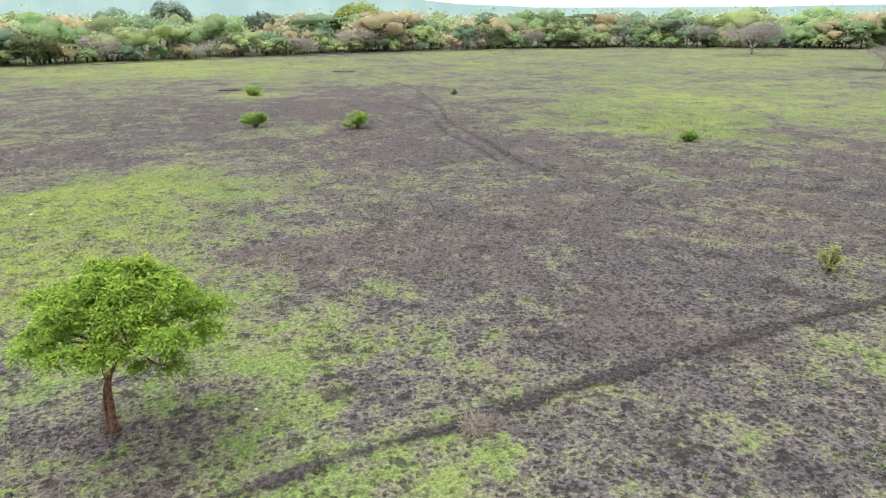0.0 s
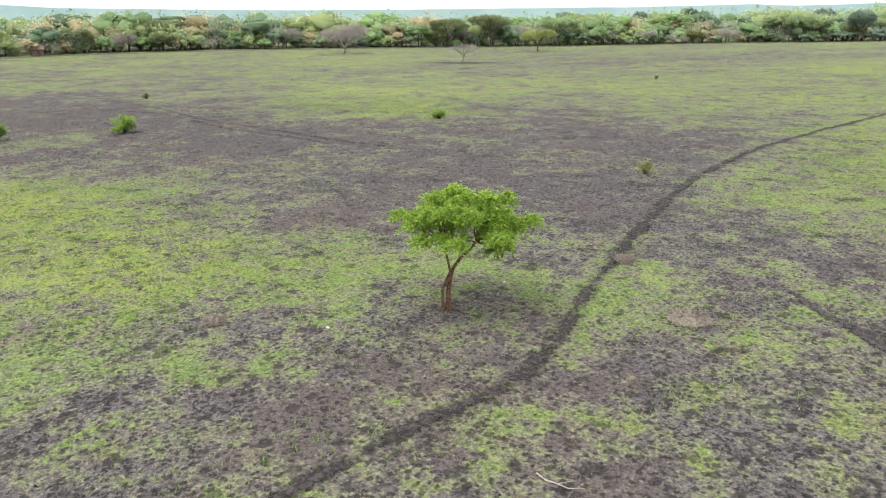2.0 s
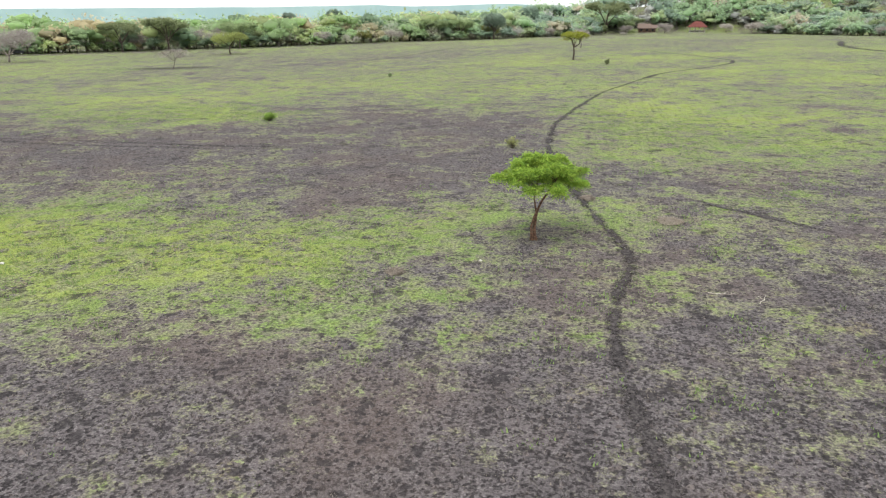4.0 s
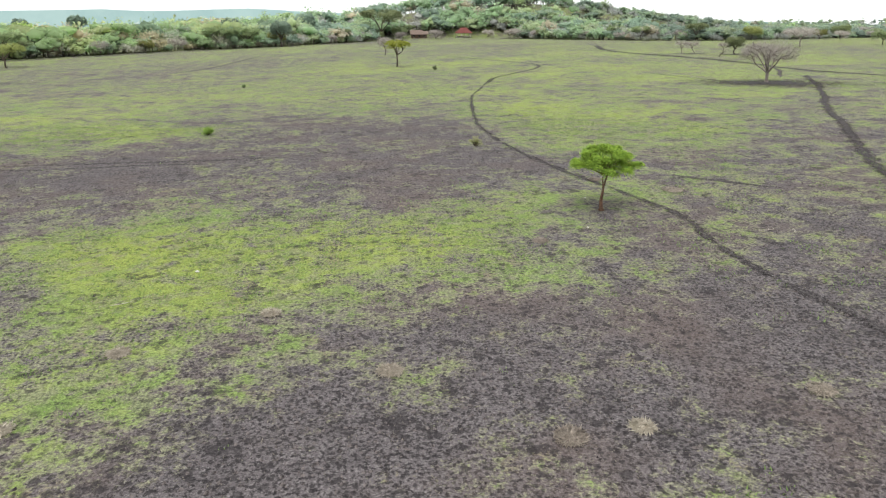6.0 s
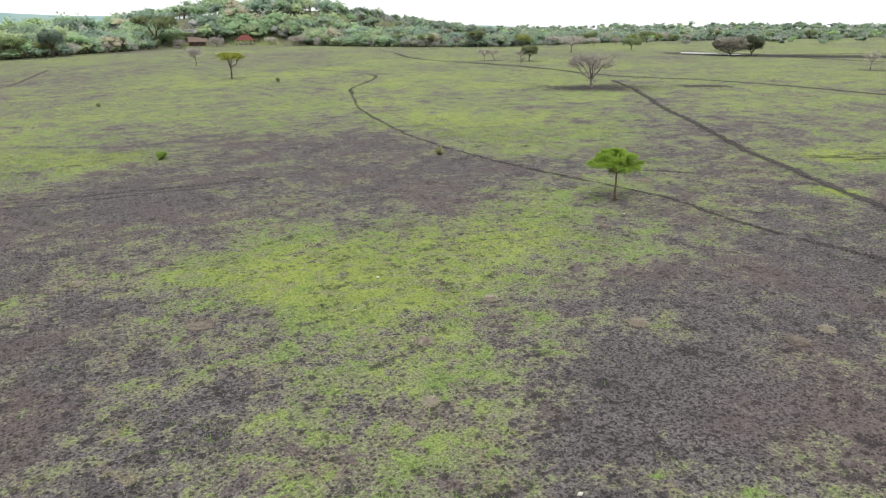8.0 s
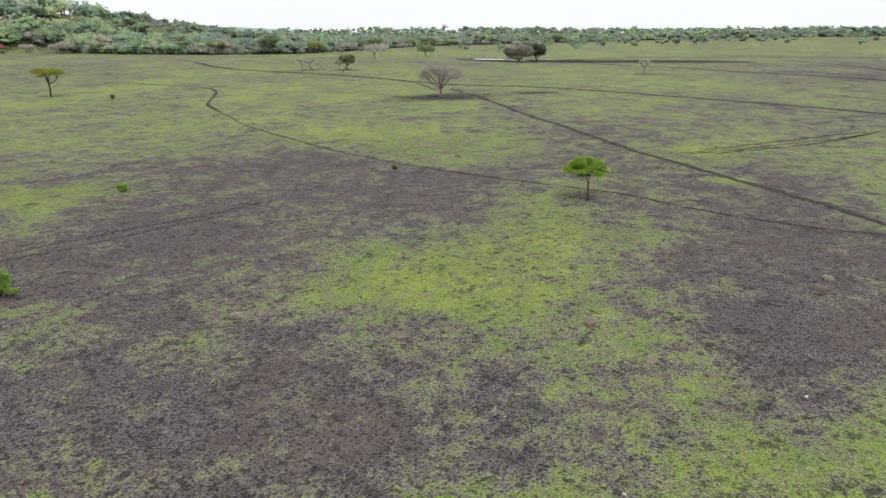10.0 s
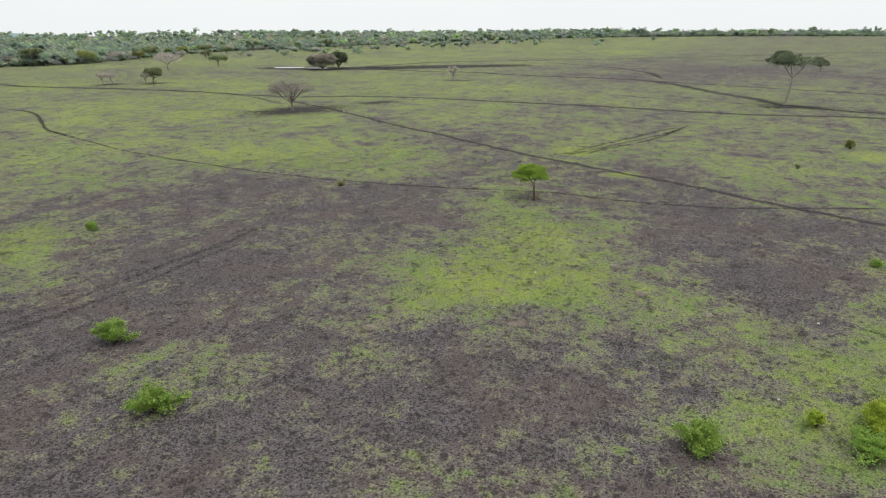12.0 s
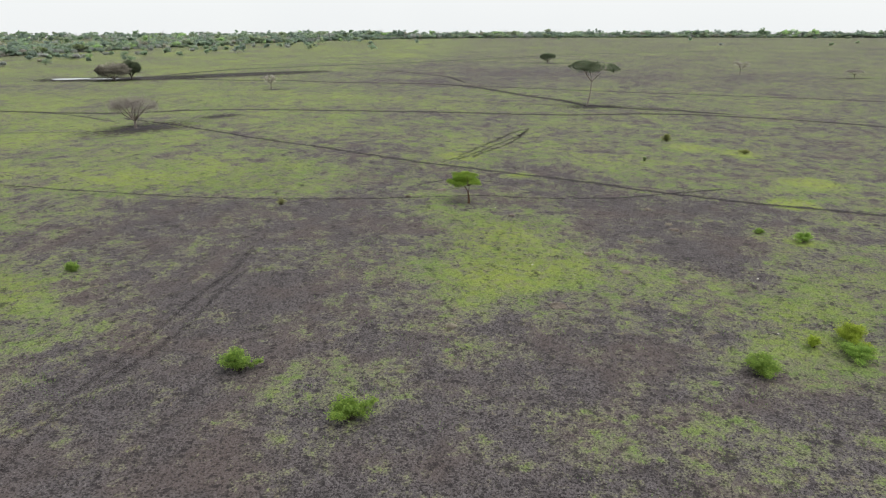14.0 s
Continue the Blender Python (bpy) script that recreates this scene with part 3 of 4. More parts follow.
# ---- trees ----
def grow_tree(seed, height, width, style, fork=0.45, leaf=0.5, count=900, lean=(0, 0), thick=None, limbs=5, flat=0.35, clump=0.11):
    """Trunk, limbs and leaf positions of a tree. style: umbrella, round or bare."""
    rng = np.random.RandomState(seed)
    thick = thick or height * 0.032
    trunk, limb_shapes, tips = Shape(), [], []
    fz = height * fork
    bend = rng.normal(size=2) * height * 0.03
    knee = Vector((lean[0] * 0.45 + bend[0], lean[1] * 0.45 + bend[1], fz * 0.5))
    head = Vector((lean[0], lean[1], fz))
    trunk.tube([(0, 0, -0.15), (0.02, 0, 0.12), knee * 0.5 + Vector((bend[1], -bend[0], 0)) * 0.3, knee, knee.lerp(head, 0.6), head],
               [thick * 1.55, thick * 1.15, thick, thick * 0.92, thick * 0.85, thick * 0.8], 9)
    for i in range(limbs):
        a = 2 * math.pi * (i + 0.6 * rng.rand()) / limbs
        reach = width * 0.5 * ((0.55 if style != "bare" else 0.3) + 0.4 * rng.rand())
        shape = Shape()
        if style == "umbrella":
            tip = head + Vector((math.cos(a) * reach, math.sin(a) * reach, (height - fz) * (0.62 + 0.25 * rng.rand())))
        else:
            tip = head + Vector((math.cos(a) * reach, math.sin(a) * reach, (height - fz) * (0.35 + 0.55 * rng.rand())))
        mid = head.lerp(tip, 0.5) + Vector((rng.normal() * 0.05, rng.normal() * 0.05, 0.06 * rng.normal())) * height
        shape.tube([head - Vector((0, 0, thick * 0.5)), head.lerp(mid, 0.5), mid, mid.lerp(tip, 0.6), tip], [thick * 0.6, thick * 0.5, thick * 0.38, thick * 0.26, thick * 0.1], 6)
        tips.append(tip)
        for j in range(4 if style != "bare" else 6):
            b = a + rng.normal() * 0.9
            start = mid.lerp(tip, rng.rand() * 0.9)
            out = width * (0.1 + 0.16 * rng.rand())
            up = (height - start.z) * (0.55 if style != "umbrella" else 0.75) * rng.rand()
            end = start + Vector((math.cos(b) * out, math.sin(b) * out, up))
            shape.tube([start, start.lerp(end, 0.5) + Vector((0, 0, 0.03 * height * rng.normal())), end], [thick * 0.24, thick * 0.16, thick * 0.05], 5)
            tips.append(end)
            if style == "bare":
                for q in range(4):
                    c = b + rng.normal() * 0.8
                    s2 = start.lerp(end, 0.35 + 0.6 * rng.rand())
                    e2 = s2 + Vector((math.cos(c) * out * 0.6, math.sin(c) * out * 0.6, abs(rng.normal()) * 0.09 * height))
                    shape.tube([s2, s2.lerp(e2, 0.5) + Vector((0, 0, 0.015 * height)), e2], [thick * 0.1, thick * 0.07, thick * 0.03], 4)
                    tips.append(e2)
        limb_shapes.append(shape)
    tips = np.array([tuple(t) for t in tips])
    owner = tips[rng.randint(len(tips), size=count)]
    if style == "umbrella":
        spread = np.array([width * clump, width * clump, height * clump * 0.5])
        c = owner + rng.normal(size=(count, 3)) * spread
        dome = height * (1 - flat * 0.35 * ((c[:, 0] - lean[0]) ** 2 + (c[:, 1] - lean[1]) ** 2) / (width * 0.5) ** 2)
        c[:, 2] = np.minimum(np.maximum(c[:, 2], fz + (height - fz) * 0.42), dome) + rng.rand(count) * height * 0.03
    elif style == "bare":
        c = owner + rng.normal(size=(count, 3)) * np.array([width * 0.08, width * 0.08, height * 0.09])
    else:
        c = owner + rng.normal(size=(count, 3)) * np.array([width * 0.12, width * 0.12, height * 0.1])
    if style == "umbrella":
        c[:, 2] = np.clip(c[:, 2], fz * 0.75 + 0.03 * height * rng.rand(count), height * 1.03)
        half = np.array([width * 0.55, width * 0.55, height * 9])
        core = np.array([lean[0], lean[1], height * 0.8])
    else:
        low = fz * 0.7
        half = np.array([width * 0.53, width * 0.53, (height - low) * 0.58])
        core = np.array([lean[0], lean[1], low + (height - low) * 0.45])
    lump = 0.86 + 0.28 * rough(np.arctan2(c[:, 1], c[:, 0]) * 2.2 + 9, c[:, 2] / height * 4, 1.0, seed)
    q = np.linalg.norm((c - core) / half, axis=1) / lump
    pull = np.where(q > 1, (0.72 + 0.28 * rng.rand(count)) / (q + 1e-6), 1.0)
    c = core + (c - core) * pull[:, None]
    c[:, 2] = np.maximum(c[:, 2], 0.1 + 0.05 * height * rng.rand(count))
    mid = np.array([lean[0], lean[1], fz])
    out = (c - mid) / (np.linalg.norm(c - mid, axis=1)[:, None] + 1e-6)
    if style == "bare":
        crown = leaves(rng, c, leaf, 0.075, 0.0, out)
    else:
        crown = leaves(rng, c, leaf, 0.55, 1.1, out)
    return trunk, limb_shapes, crown


def tree(name, place, label, seed, height, width, style, bark, leafage, turn=0.0, group="", **more):
    trunk, limb_shapes, crown = grow_tree(seed, height, width, style, **more)
    ob = thing(name, at(*place), label, "tree", group, turn=turn)
    part("trunk", trunk.mesh("trunk", bark, True), ob)
    for s in limb_shapes:
        part("limb", s.mesh("limb", bark, True), ob)
    part("crown", leafy("crown", *crown, leafage, (*more.get("lean", (0, 0)), height * (.45 if style == "umbrella" else .3)), 1.5), ob)
    return ob


# the lone acacia in the middle of the savanna
def lone_acacia():
    rng = np.random.RandomState(11)
    ob = thing("acacia_tree", at(0, 0), "young flat-crowned acacia with fresh green leaves and forked reddish trunk", "tree")
    stem = Shape()
    stem.tube([(0, 0, -.1), (.02, .02, .15), (-.02, .05, .6), (.04, .06, 1.15), (.1, .13, 1.5), (.14, .18, 1.6)], [.15, .11, .085, .075, .068, .03], 9)
    part("trunk", stem.mesh("trunk", BARK, True), ob, "reddish-brown bent trunk with flaking bark")
    second = Shape()
    second.tube([(-.1, -.1, -.1), (-.13, -.11, .2), (-.16, -.12, .7), (-.05, -.03, 1.15), (.06, .08, 1.45)], [.08, .06, .05, .045, .04], 7)
    part("trunk", second.mesh("trunk", BARK, True), ob, "thin second stem leaning on the trunk")
    root = Shape()
    for a in (0.3, 1.6, 2.9, 4.4, 5.4):
        d = Vector((math.cos(a), math.sin(a), 0))
        root.tube([d * .03 + Vector((0, 0, .3)), d * .12 + Vector((0, 0, .1)), d * .26 + Vector((0, 0, -.06))], [.05, .045, .02], 6)
    part("root_flare", root.mesh("root_flare", BARK, True), ob)
    tips = []
    right, left = Vector((.62, .78, 2.45)), Vector((-.02, -.02, 2.4))
    for name, pts, radii in (("right", [(.1, .13, 1.5), (.3, .38, 1.95), (.48, .6, 2.2), right], [.062, .058, .05, .042]), ("left", [(.05, .06, 1.4), (.0, .0, 1.8), (-.06, -.06, 2.1), left], [.045, .042, .038, .032])):
        limb = Shape()
        limb.tube(pts, radii, 7)
        part("limb", limb.mesh("limb", BARK, True), ob)
    ends = [(1.1, 1.6, 2.1), (.25, .5, 4.15), (-.35, .9, 4.1), (.8, .8, 4.05), (.1, .2, 3.15), (.7, 1.2, 3.05), (-.4, .5, 3.3)]
    for i in range(8):
        a = 6.283 * (i + .4 * rng.rand()) / 8
        ends.append((.2 + 1.1 * math.cos(a), .6 + 1.1 * math.sin(a), 3.6 + .3 * rng.rand()))
    for i in range(11):
        a = 6.283 * (i + .5 * rng.rand()) / 11
        r = 1.6 + .35 * rng.rand()
        ends.append((.2 + r * math.cos(a), .6 + r * math.sin(a), 2.72 + .5 * rng.rand()))
    for e in ends:
        limb = Shape()
        tip = Vector((.2 + (e[0] - .2) * 1.06, .6 + (e[1] - .6) * 1.14, e[2]))
        start = right if tip.y > .65 and tip.x > -.5 or tip.x > 1 else left
        mid = start.lerp(tip, .5) + Vector((rng.normal() * .12, rng.normal() * .12, .12 if tip.z > 2.6 else -.1))
        limb.tube([start - Vector((0, 0, .03)), start.lerp(mid, .5), mid, mid.lerp(tip, .55), tip], [.032, .028, .024, .018, .008], 6)
        whole = .8 + .35 * rng.rand()
        tips.append((tip, whole))
        for j in range(2 if tip.z < 2.5 else 4):
            s = mid.lerp(tip, .35 + .65 * rng.rand())
            a = rng.rand() * 6.28
            t2 = s + Vector((math.cos(a) * .5, math.sin(a) * .5, .02 + .26 * rng.rand())) * (.6 + .5 * rng.rand())
            limb.tube([s, s.lerp(t2, .5) + Vector((0, 0, .05)), t2], [.02, .014, .006], 4)
            tips.append((t2, .75 * whole))
        part("limb", limb.mesh("limb", BARK, True), ob)
    verts, faces, n = [], [], 0
    for tip, size in tips:
        k = 80
        d = rng.normal(size=(k, 3))
        d[:, 2] = np.abs(d[:, 2]) * .7 - .25
        d /= np.linalg.norm(d, axis=1)[:, None]
        for ring in (.1, .2, .32, .45):
            c = np.array(tip) + d * ring * (0.8 + .5 * rng.rand(k, 1)) * size
            c[:, 2] -= ring ** 2 * 1.1
            v, f = leaves(rng, c, .145, .3, 1.0, d)
            verts.append(v)
            faces.append(f + n)
            n += len(v)
    part("crown", leafy("crown", np.concatenate(verts), np.concatenate(faces), LEAF_BRIGHT, (.3, .65, 2.2)), ob, "feathery bright green leaf sprays with yellow tips")


lone_acacia()

tree("bare_tree", (56.5, 77), "wide bare grey tree with fine twigs and short trunk", 21, 7.4, 10, "bare", BARK_GREY, TWIG, fork=.24, leaf=.6, count=4200, limbs=8, thick=.3)
tree("umbrella_tree", (113, -26.7), "tall flat-topped dark green tree on a slim pale trunk", 122, 12.6, 13.5, "umbrella", BARK_GREY, LEAF_DARK, fork=.52, leaf=.55, count=2200, limbs=6, lean=(1.2, -1.0), thick=.2, flat=.5, clump=.06)
tree("umbrella_tree", (-5, 143.5), "small yellow-green flat-crowned tree in the grass", 23, 6.6, 6.4, "umbrella", BARK_DARK, LEAF_YELLOW, fork=.45, leaf=.45, count=1100, limbs=5)
tree("bare_tree", (-5.5, 202), "small bare grey tree in the open grass", 24, 5.8, 7, "bare", BARK_GREY, TWIG, fork=.35, leaf=.8, count=1500)
tree("bare_tree", (-98, 121.5), "thin leaning bare grey tree on worn ground", 25, 4.6, 8, "bare", BARK_GREY, TWIG, fork=.4, leaf=.7, count=900, lean=(.6, .3), thick=.12)
tree("broad_tree", (-118, 186), "olive-yellow broad tree before the woods", 26, 7.4, 12, "round", BARK_DARK, LEAF_OLIVE, fork=.35, leaf=.6, count=2200)
tree("bare_tree", (83, 169.5), "small grey bare tree on trampled earth", 27, 4.1, 4.9, "bare", BARK_GREY, TWIG, fork=.35, leaf=.6, count=800)
tree("bare_tree", (87.5, 170), "small grey bare tree leaning aside", 28, 3.8, 4.9, "bare", BARK_GREY, TWIG, fork=.4, leaf=.6, count=800, lean=(-.8, .2))
tree("bare_tree", (91.5, 160), "small grey bare tree beside a green one", 29, 3.6, 4, "bare", BARK_GREY, TWIG, fork=.4, leaf=.6, count=700)
tree("round_tree", (95, 160), "small round dense green tree beside a bare one", 30, 5.2, 6.2, "round", BARK_DARK, LEAF_GREEN, fork=.3, leaf=.45, count=2200, limbs=6)
tree("round_tree", (178, 207), "round green tree alone in the grass", 31, 5.6, 8.7, "round", BARK_DARK, LEAF_GREEN, fork=.3, leaf=.5, count=2200, limbs=6)
tree("bare_tree", (141, 200), "broad grey bare tree before the woods", 32, 7, 12, "bare", BARK_GREY, TWIG, fork=.35, leaf=.9, count=2400)
tree("bare_tree", (172, 146.5), "broad grey-brown tree beside the water hole", 33, 7.0, 12, "round", BARK_DARK, TWIG_DARK, fork=.1, leaf=.8, count=4200, limbs=8)
tree("round_tree", (178.5, 143), "dense dark green tree beside the water hole", 34, 7.2, 7.4, "round", BARK_DARK, LEAF_DARK, fork=.14, leaf=.9, count=3600, limbs=7)
tree("bare_tree", (146, 76), "small thin bare tree on trampled earth", 35, 5, 4.4, "bare", BARK_GREY, TWIG, fork=.3, leaf=.7, count=450)
tree("round_tree", (326, -25), "dense round dark green tree in open savanna", 36, 5.8, 8.2, "round", BARK_DARK, LEAF_DARK, fork=.12, leaf=.6, count=2400, limbs=7)
tree("bare_tree", (241, -106), "thin bare tree in open savanna", 37, 6, 8.5, "bare", BARK_GREY, TWIG, fork=.4, leaf=.7, count=420)
tree("bare_tree", (224, -147), "low grey shrubby tree with a spreading top", 38, 3.8, 8.3, "bare", BARK_DARK, TWIG, fork=.4, leaf=.7, count=1100)
tree("bare_tree", (243, -39), "small grey bare tree in open savanna", 39, 4.5, 7, "bare", BARK_GREY, TWIG, fork=.4, leaf=.7, count=800)


# ---- bushes ----
def bush(name, place, label, seed, width, height, leafage=None, count=700, leaf=.19):
    rng = np.random.RandomState(seed)
    height *= 1.32
    ob = thing(name, at(*place), label, "bush", "low bushes on the savanna")
    tips, reach = [], []
    for i in range(24):
        a = rng.rand() * 6.28
        r = width * .5 * math.sqrt(rng.rand()) * (.75 + .3 * math.sin(a * 2 + seed))
        tip = Vector((math.cos(a) * r, math.sin(a) * r, height * (.4 + .5 * rng.rand()) * (1 - .45 * (2 * r / width) ** 2)))
        stem = Shape()
        stem.tube([(tip.x * .1, tip.y * .1, -.05), tip * .5 + Vector((0, 0, .1)), tip], [.025, .018, .006], 5)
        part("stem", stem.mesh("stem", BARK_DARK, True), ob)
        for s in (.55, .8, 1.0):
            tips.append(tuple(tip * s + Vector((0, 0, .05))))
            reach.append(.03 + .05 * rng.rand())
    count = int(count * 2.6)
    pick = rng.randint(len(tips), size=count)
    c = np.array(tips)[pick] + rng.normal(size=(count, 3)) * np.array(reach)[pick][:, None] * np.array([width, width, height * .9])
    c[:, 2] = np.clip(c[:, 2], .08, height * 1.2)
    out = c / (np.linalg.norm(c, axis=1)[:, None] + 1e-6)
    part("foliage", leafy("foliage", *leaves(rng, c, leaf * .62, .7, .9), leafage or LEAF_BUSH, (0, 0, -.2), 1.5), ob)
    return ob


FRESH = "low spreading bush with fresh bright green leaves"
bush("bush", (-55.4, 4.0), FRESH, 41, 3.4, 1.3, count=2200)
bush("bush", (-50.0, 13.2), FRESH, 42, 2.9, 1.3, count=1800)
bush("bush", (-32.2, 36.8), "small low green bush on bare earth", 43, 1.8, .8, count=700)
bush("bush", (-46.0, -23.8), FRESH, 44, 3.5, 1.15, count=2300)
bush("bush", (-40.3, -32.4), "large spreading bush with bright yellow-green shoots", 45, 3.7, 1.45, LEAF_SHOOT, 2600)
bush("bush", (-42.8, -31.7), "low green bush before a yellow-green one", 58, 3.4, .95, count=1900)
bush("bush", (-41.0, -29.3), "small round yellow-green bush in grass", 46, 1.5, .8, LEAF_SHOOT, 700)
bush("bush", (-12.6, -39), "low bright green bush in a grassy patch", 47, 2.8, .9, count=1200)
bush("bush", (-10, -35), "small green bush on bare earth", 48, 1.4, .6, count=500)
bush("bush", (54, -37), "round green bush in the grass", 49, 2.0, 1.3, LEAF_OLIVE, 700, .25)
bush("bush", (42.6, -49), "low green bush in a grassy patch", 50, 2.2, .7, LEAF_OLIVE, 400, .25)
bush("bush", (33, -29), "small green shrub in the grass", 51, 1.1, .7, LEAF_GREEN, 200, .25)
bush("bush", (-91.2, 4.1), "low green bush in lush grass", 52, 3.6, 1.0, count=1500, leaf=.3)
bush("sapling", (-4.3, 24.7), "thin yellow-green sapling on bare earth", 53, 1.6, .8, LEAF_OLIVE, 200, .16)
bush("bush", (-37, 98), "small dark shrub in the grass", 54, 1.1, .6, LEAF_GREEN, 300, .25)
bush("bush", (-80, 31), "small dark shrub in the grass", 55, 1.2, .7, LEAF_GREEN, 300, .25)
bush("bush", (3, 128), "small dark shrub in the grass", 56, 1.6, .9, LEAF_GREEN, 300, .3)


# ---- woods round the savanna ----
def kind_of_tree(rng, x, y):
    """Style and tint of a woodland tree, by the part of the woods, with haze painted in."""
    k = rng.rand()
    v = 0.85 + 0.35 * rng.rand()
    kinds = [("round", (.215, .285, .125)), ("round", (.285, .31, .135)), ("round", (.135, .19, .12)), ("umbrella", (.16, .21, .125)), ("bare", (.37, .335, .305)), ("round", (.36, .28, .19)), ("round", (.36, .49, .12))]
    if x > 130:
        share = (.27, .12, .2, .08, .28, .03, .02)
    elif y > 395:
        share = (.32, .12, .14, .04, .34, .03, .01)
    elif x > -110:
        share = (.24, .14, .16, .14, .26, .05, .01)
    else:
        share = (.22, .24, .13, .06, .17, .17, .01)
    style, tint = kinds[int(np.searchsorted(np.cumsum(share), k * .999))]
    # Mix towards pale grey-green, bluer off the west side: haze painted into the tint.
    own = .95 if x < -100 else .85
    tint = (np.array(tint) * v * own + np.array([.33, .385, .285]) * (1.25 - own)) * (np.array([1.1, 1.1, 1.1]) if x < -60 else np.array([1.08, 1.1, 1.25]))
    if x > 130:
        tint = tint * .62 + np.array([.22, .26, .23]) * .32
    return style, tint


EDGE = [(-150, -110), (-166, -75), (-180, -48), (-196, -15), (-210, 20), (-218, 50), (-224, 75), (-222, 115), (-208, 155), (-184, 192), (-158, 222), (-125, 248), (-90, 280), (-62, 300), (-35, 335), (0, 385), (20, 412)]
EDGE_EAST = [(78, 405), (98, 350), (122, 298), (150, 275), (190, 285), (255, 318), (335, 350), (470, 345), (620, 300), (840, 160), (960, -20), (1000, -250), (960, -520), (900, -800)]


def scatter(rng, line, step_m, depth, jitter):
    """Places in rows behind a line whose far side lies away from the savanna's middle."""
    p = smooth_line(line, step_m)
    g = np.gradient(p, axis=0)
    n = np.stack([-g[:, 1], g[:, 0]], 1)
    n /= np.linalg.norm(n, axis=1)[:, None]
    n *= np.sign((n * (p - np.array([0, 40]))).sum(1))[:, None]
    return p + n * depth + rng.normal(size=p.shape) * jitter


BALL = bmesh.new()
bmesh.ops.create_icosphere(BALL, subdivisions=1, radius=1)
BALL_V = np.array([tuple(v.co) for v in BALL.verts])
BALL_F = np.array([[v.index for v in f.verts] for f in BALL.faces])
BALL.free()


def woodland():
    rng = np.random.RandomState(5)
    quads, tris, n = [], [], 0
    verts, tints, puffs = [], [], []
    spots = []
    rows = ((1, 4.5), (5, 5.5), (8, 5), (11, 6.5), (19, 7), (30, 8), (44, 10), (62, 12), (88, 15), (120, 18), (160, 22))
    for line, deep in ((EDGE, ((210, 30), (280, 38), (370, 48))), (EDGE_EAST, ((200, 20), (245, 20), (295, 22), (350, 24), (410, 26), (480, 28), (560, 30), (650, 32), (750, 36)))):
        for depth, gap in rows + deep:
            spots += [(*q, depth) for q in scatter(rng, line, gap, depth, gap * .35)]
    hx, hy, hr, hh = HILL
    for i in range(80):
        spots.append((-14 + 130 * rng.rand(), 415 + 14 * rng.rand(), 19))
    for i in range(2100):
        a, r = rng.rand() * 6.28, 245 * math.sqrt(rng.rand())
        if hy + r * math.sin(a) > 414 and r * math.sin(a) < 45:
            spots.append((hx + r * math.cos(a), hy + r * math.sin(a), 20))
    for i in range(1000):
        a, r = radians(22 + 56 * rng.rand()), 420 + 900 * math.sqrt(rng.rand())
        spots.append((r * math.sin(a), r * math.cos(a), 100))
    for i in range(70):
        spots.append((250 + 420 * rng.rand(), 215 + 120 * rng.rand(), -1))
    for i in range(14):
        spots.append((620 + 350 * rng.rand(), -480 + 620 * rng.rand(), -1))
    for x, y, depth in spots:
        if -4 < x < 84 and 300 < y < 414 or (x * x + (y - 40) ** 2 < 185 ** 2):
            continue
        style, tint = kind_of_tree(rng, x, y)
        far = math.hypot(x, y)
        h = (8.0 + 5.0 * rng.rand()) * (1.0 if depth > 8 else .72)
        if x < -40:
            h *= 1.22
        if style == "bare":
            h *= .78
        if depth < 0:
            h, style = 3.5 + 3 * rng.rand(), ("bare" if rng.rand() < .35 else "round")
        elif depth < 3 or depth == 8:
            h = 3.0 + 3.4 * rng.rand()
        if x > 130:
            h *= .62 if x < 600 else .3 + .8 * rng.rand()
        w = h * (1.05 + .5 * rng.rand()) * (1.3 if style == "umbrella" else 1.0)
        z = float(land(x, y))
        low = h * (.02 if depth < 9 or y > 412 else .05 if depth < 12 else .1 if style != "umbrella" else .3)
        core = np.array([x, y, z + low + (h - low) * .5])
        half = np.array([w * .5, w * .5, (h - low) * .5])
        lobe_count = 7 if depth < 19 else 4
        if depth > 60:
            lobe_count = 3
        d = rng.normal(size=(lobe_count, 3))
        d /= np.linalg.norm(d, axis=1)[:, None]
        d[:, 2] = np.abs(d[:, 2]) * 1.2 - .45
        thin = .4 if style == "umbrella" else .62
        middle = core + d * half * np.array([.6, .6, .55 if style != "umbrella" else .3])
        size = half * (.42 + .22 * rng.rand(lobe_count, 1)) * np.array([1.25, 1.25, thin * 1.6])
        # dense inner foliage, so that no light falls through the thick of the crown
        if style != "bare" or depth > 18:
            for m, s in zip(middle, size):
                v = m + BALL_V * s * .54 * (.6 + .7 * rng.rand(len(BALL_V), 1))
                v[:, 2] = np.maximum(v[:, 2], z - .1)
                verts.append(v)
                tris.append(BALL_F + n)
                n += len(v)
                tints.append(np.tile(tint * (.98 + .12 * rng.rand()), (len(v), 1)))
                puffs.append(BALL_V * .7 + (v - core) / half * .5 + np.array([0, 0, 1.7]))
        # leaves and twigs round them, in sprays
        k = int(np.clip(88000 / far, 40, 380) * (1.0 if depth < 12 else .7 if depth < 21 else .5 if depth < 31 else .3 if depth < 63 else .16 if depth < 130 else .1))
        sprays = max(8, k // 4)
        g = rng.normal(size=(sprays, 3))
        g /= np.linalg.norm(g, axis=1)[:, None]
        own = rng.randint(lobe_count, size=sprays)
        c = middle[own] + g * size[own] * (.6 + .45 * rng.rand(sprays, 1))
        pick = rng.randint(sprays, size=k)
        g = g[pick]
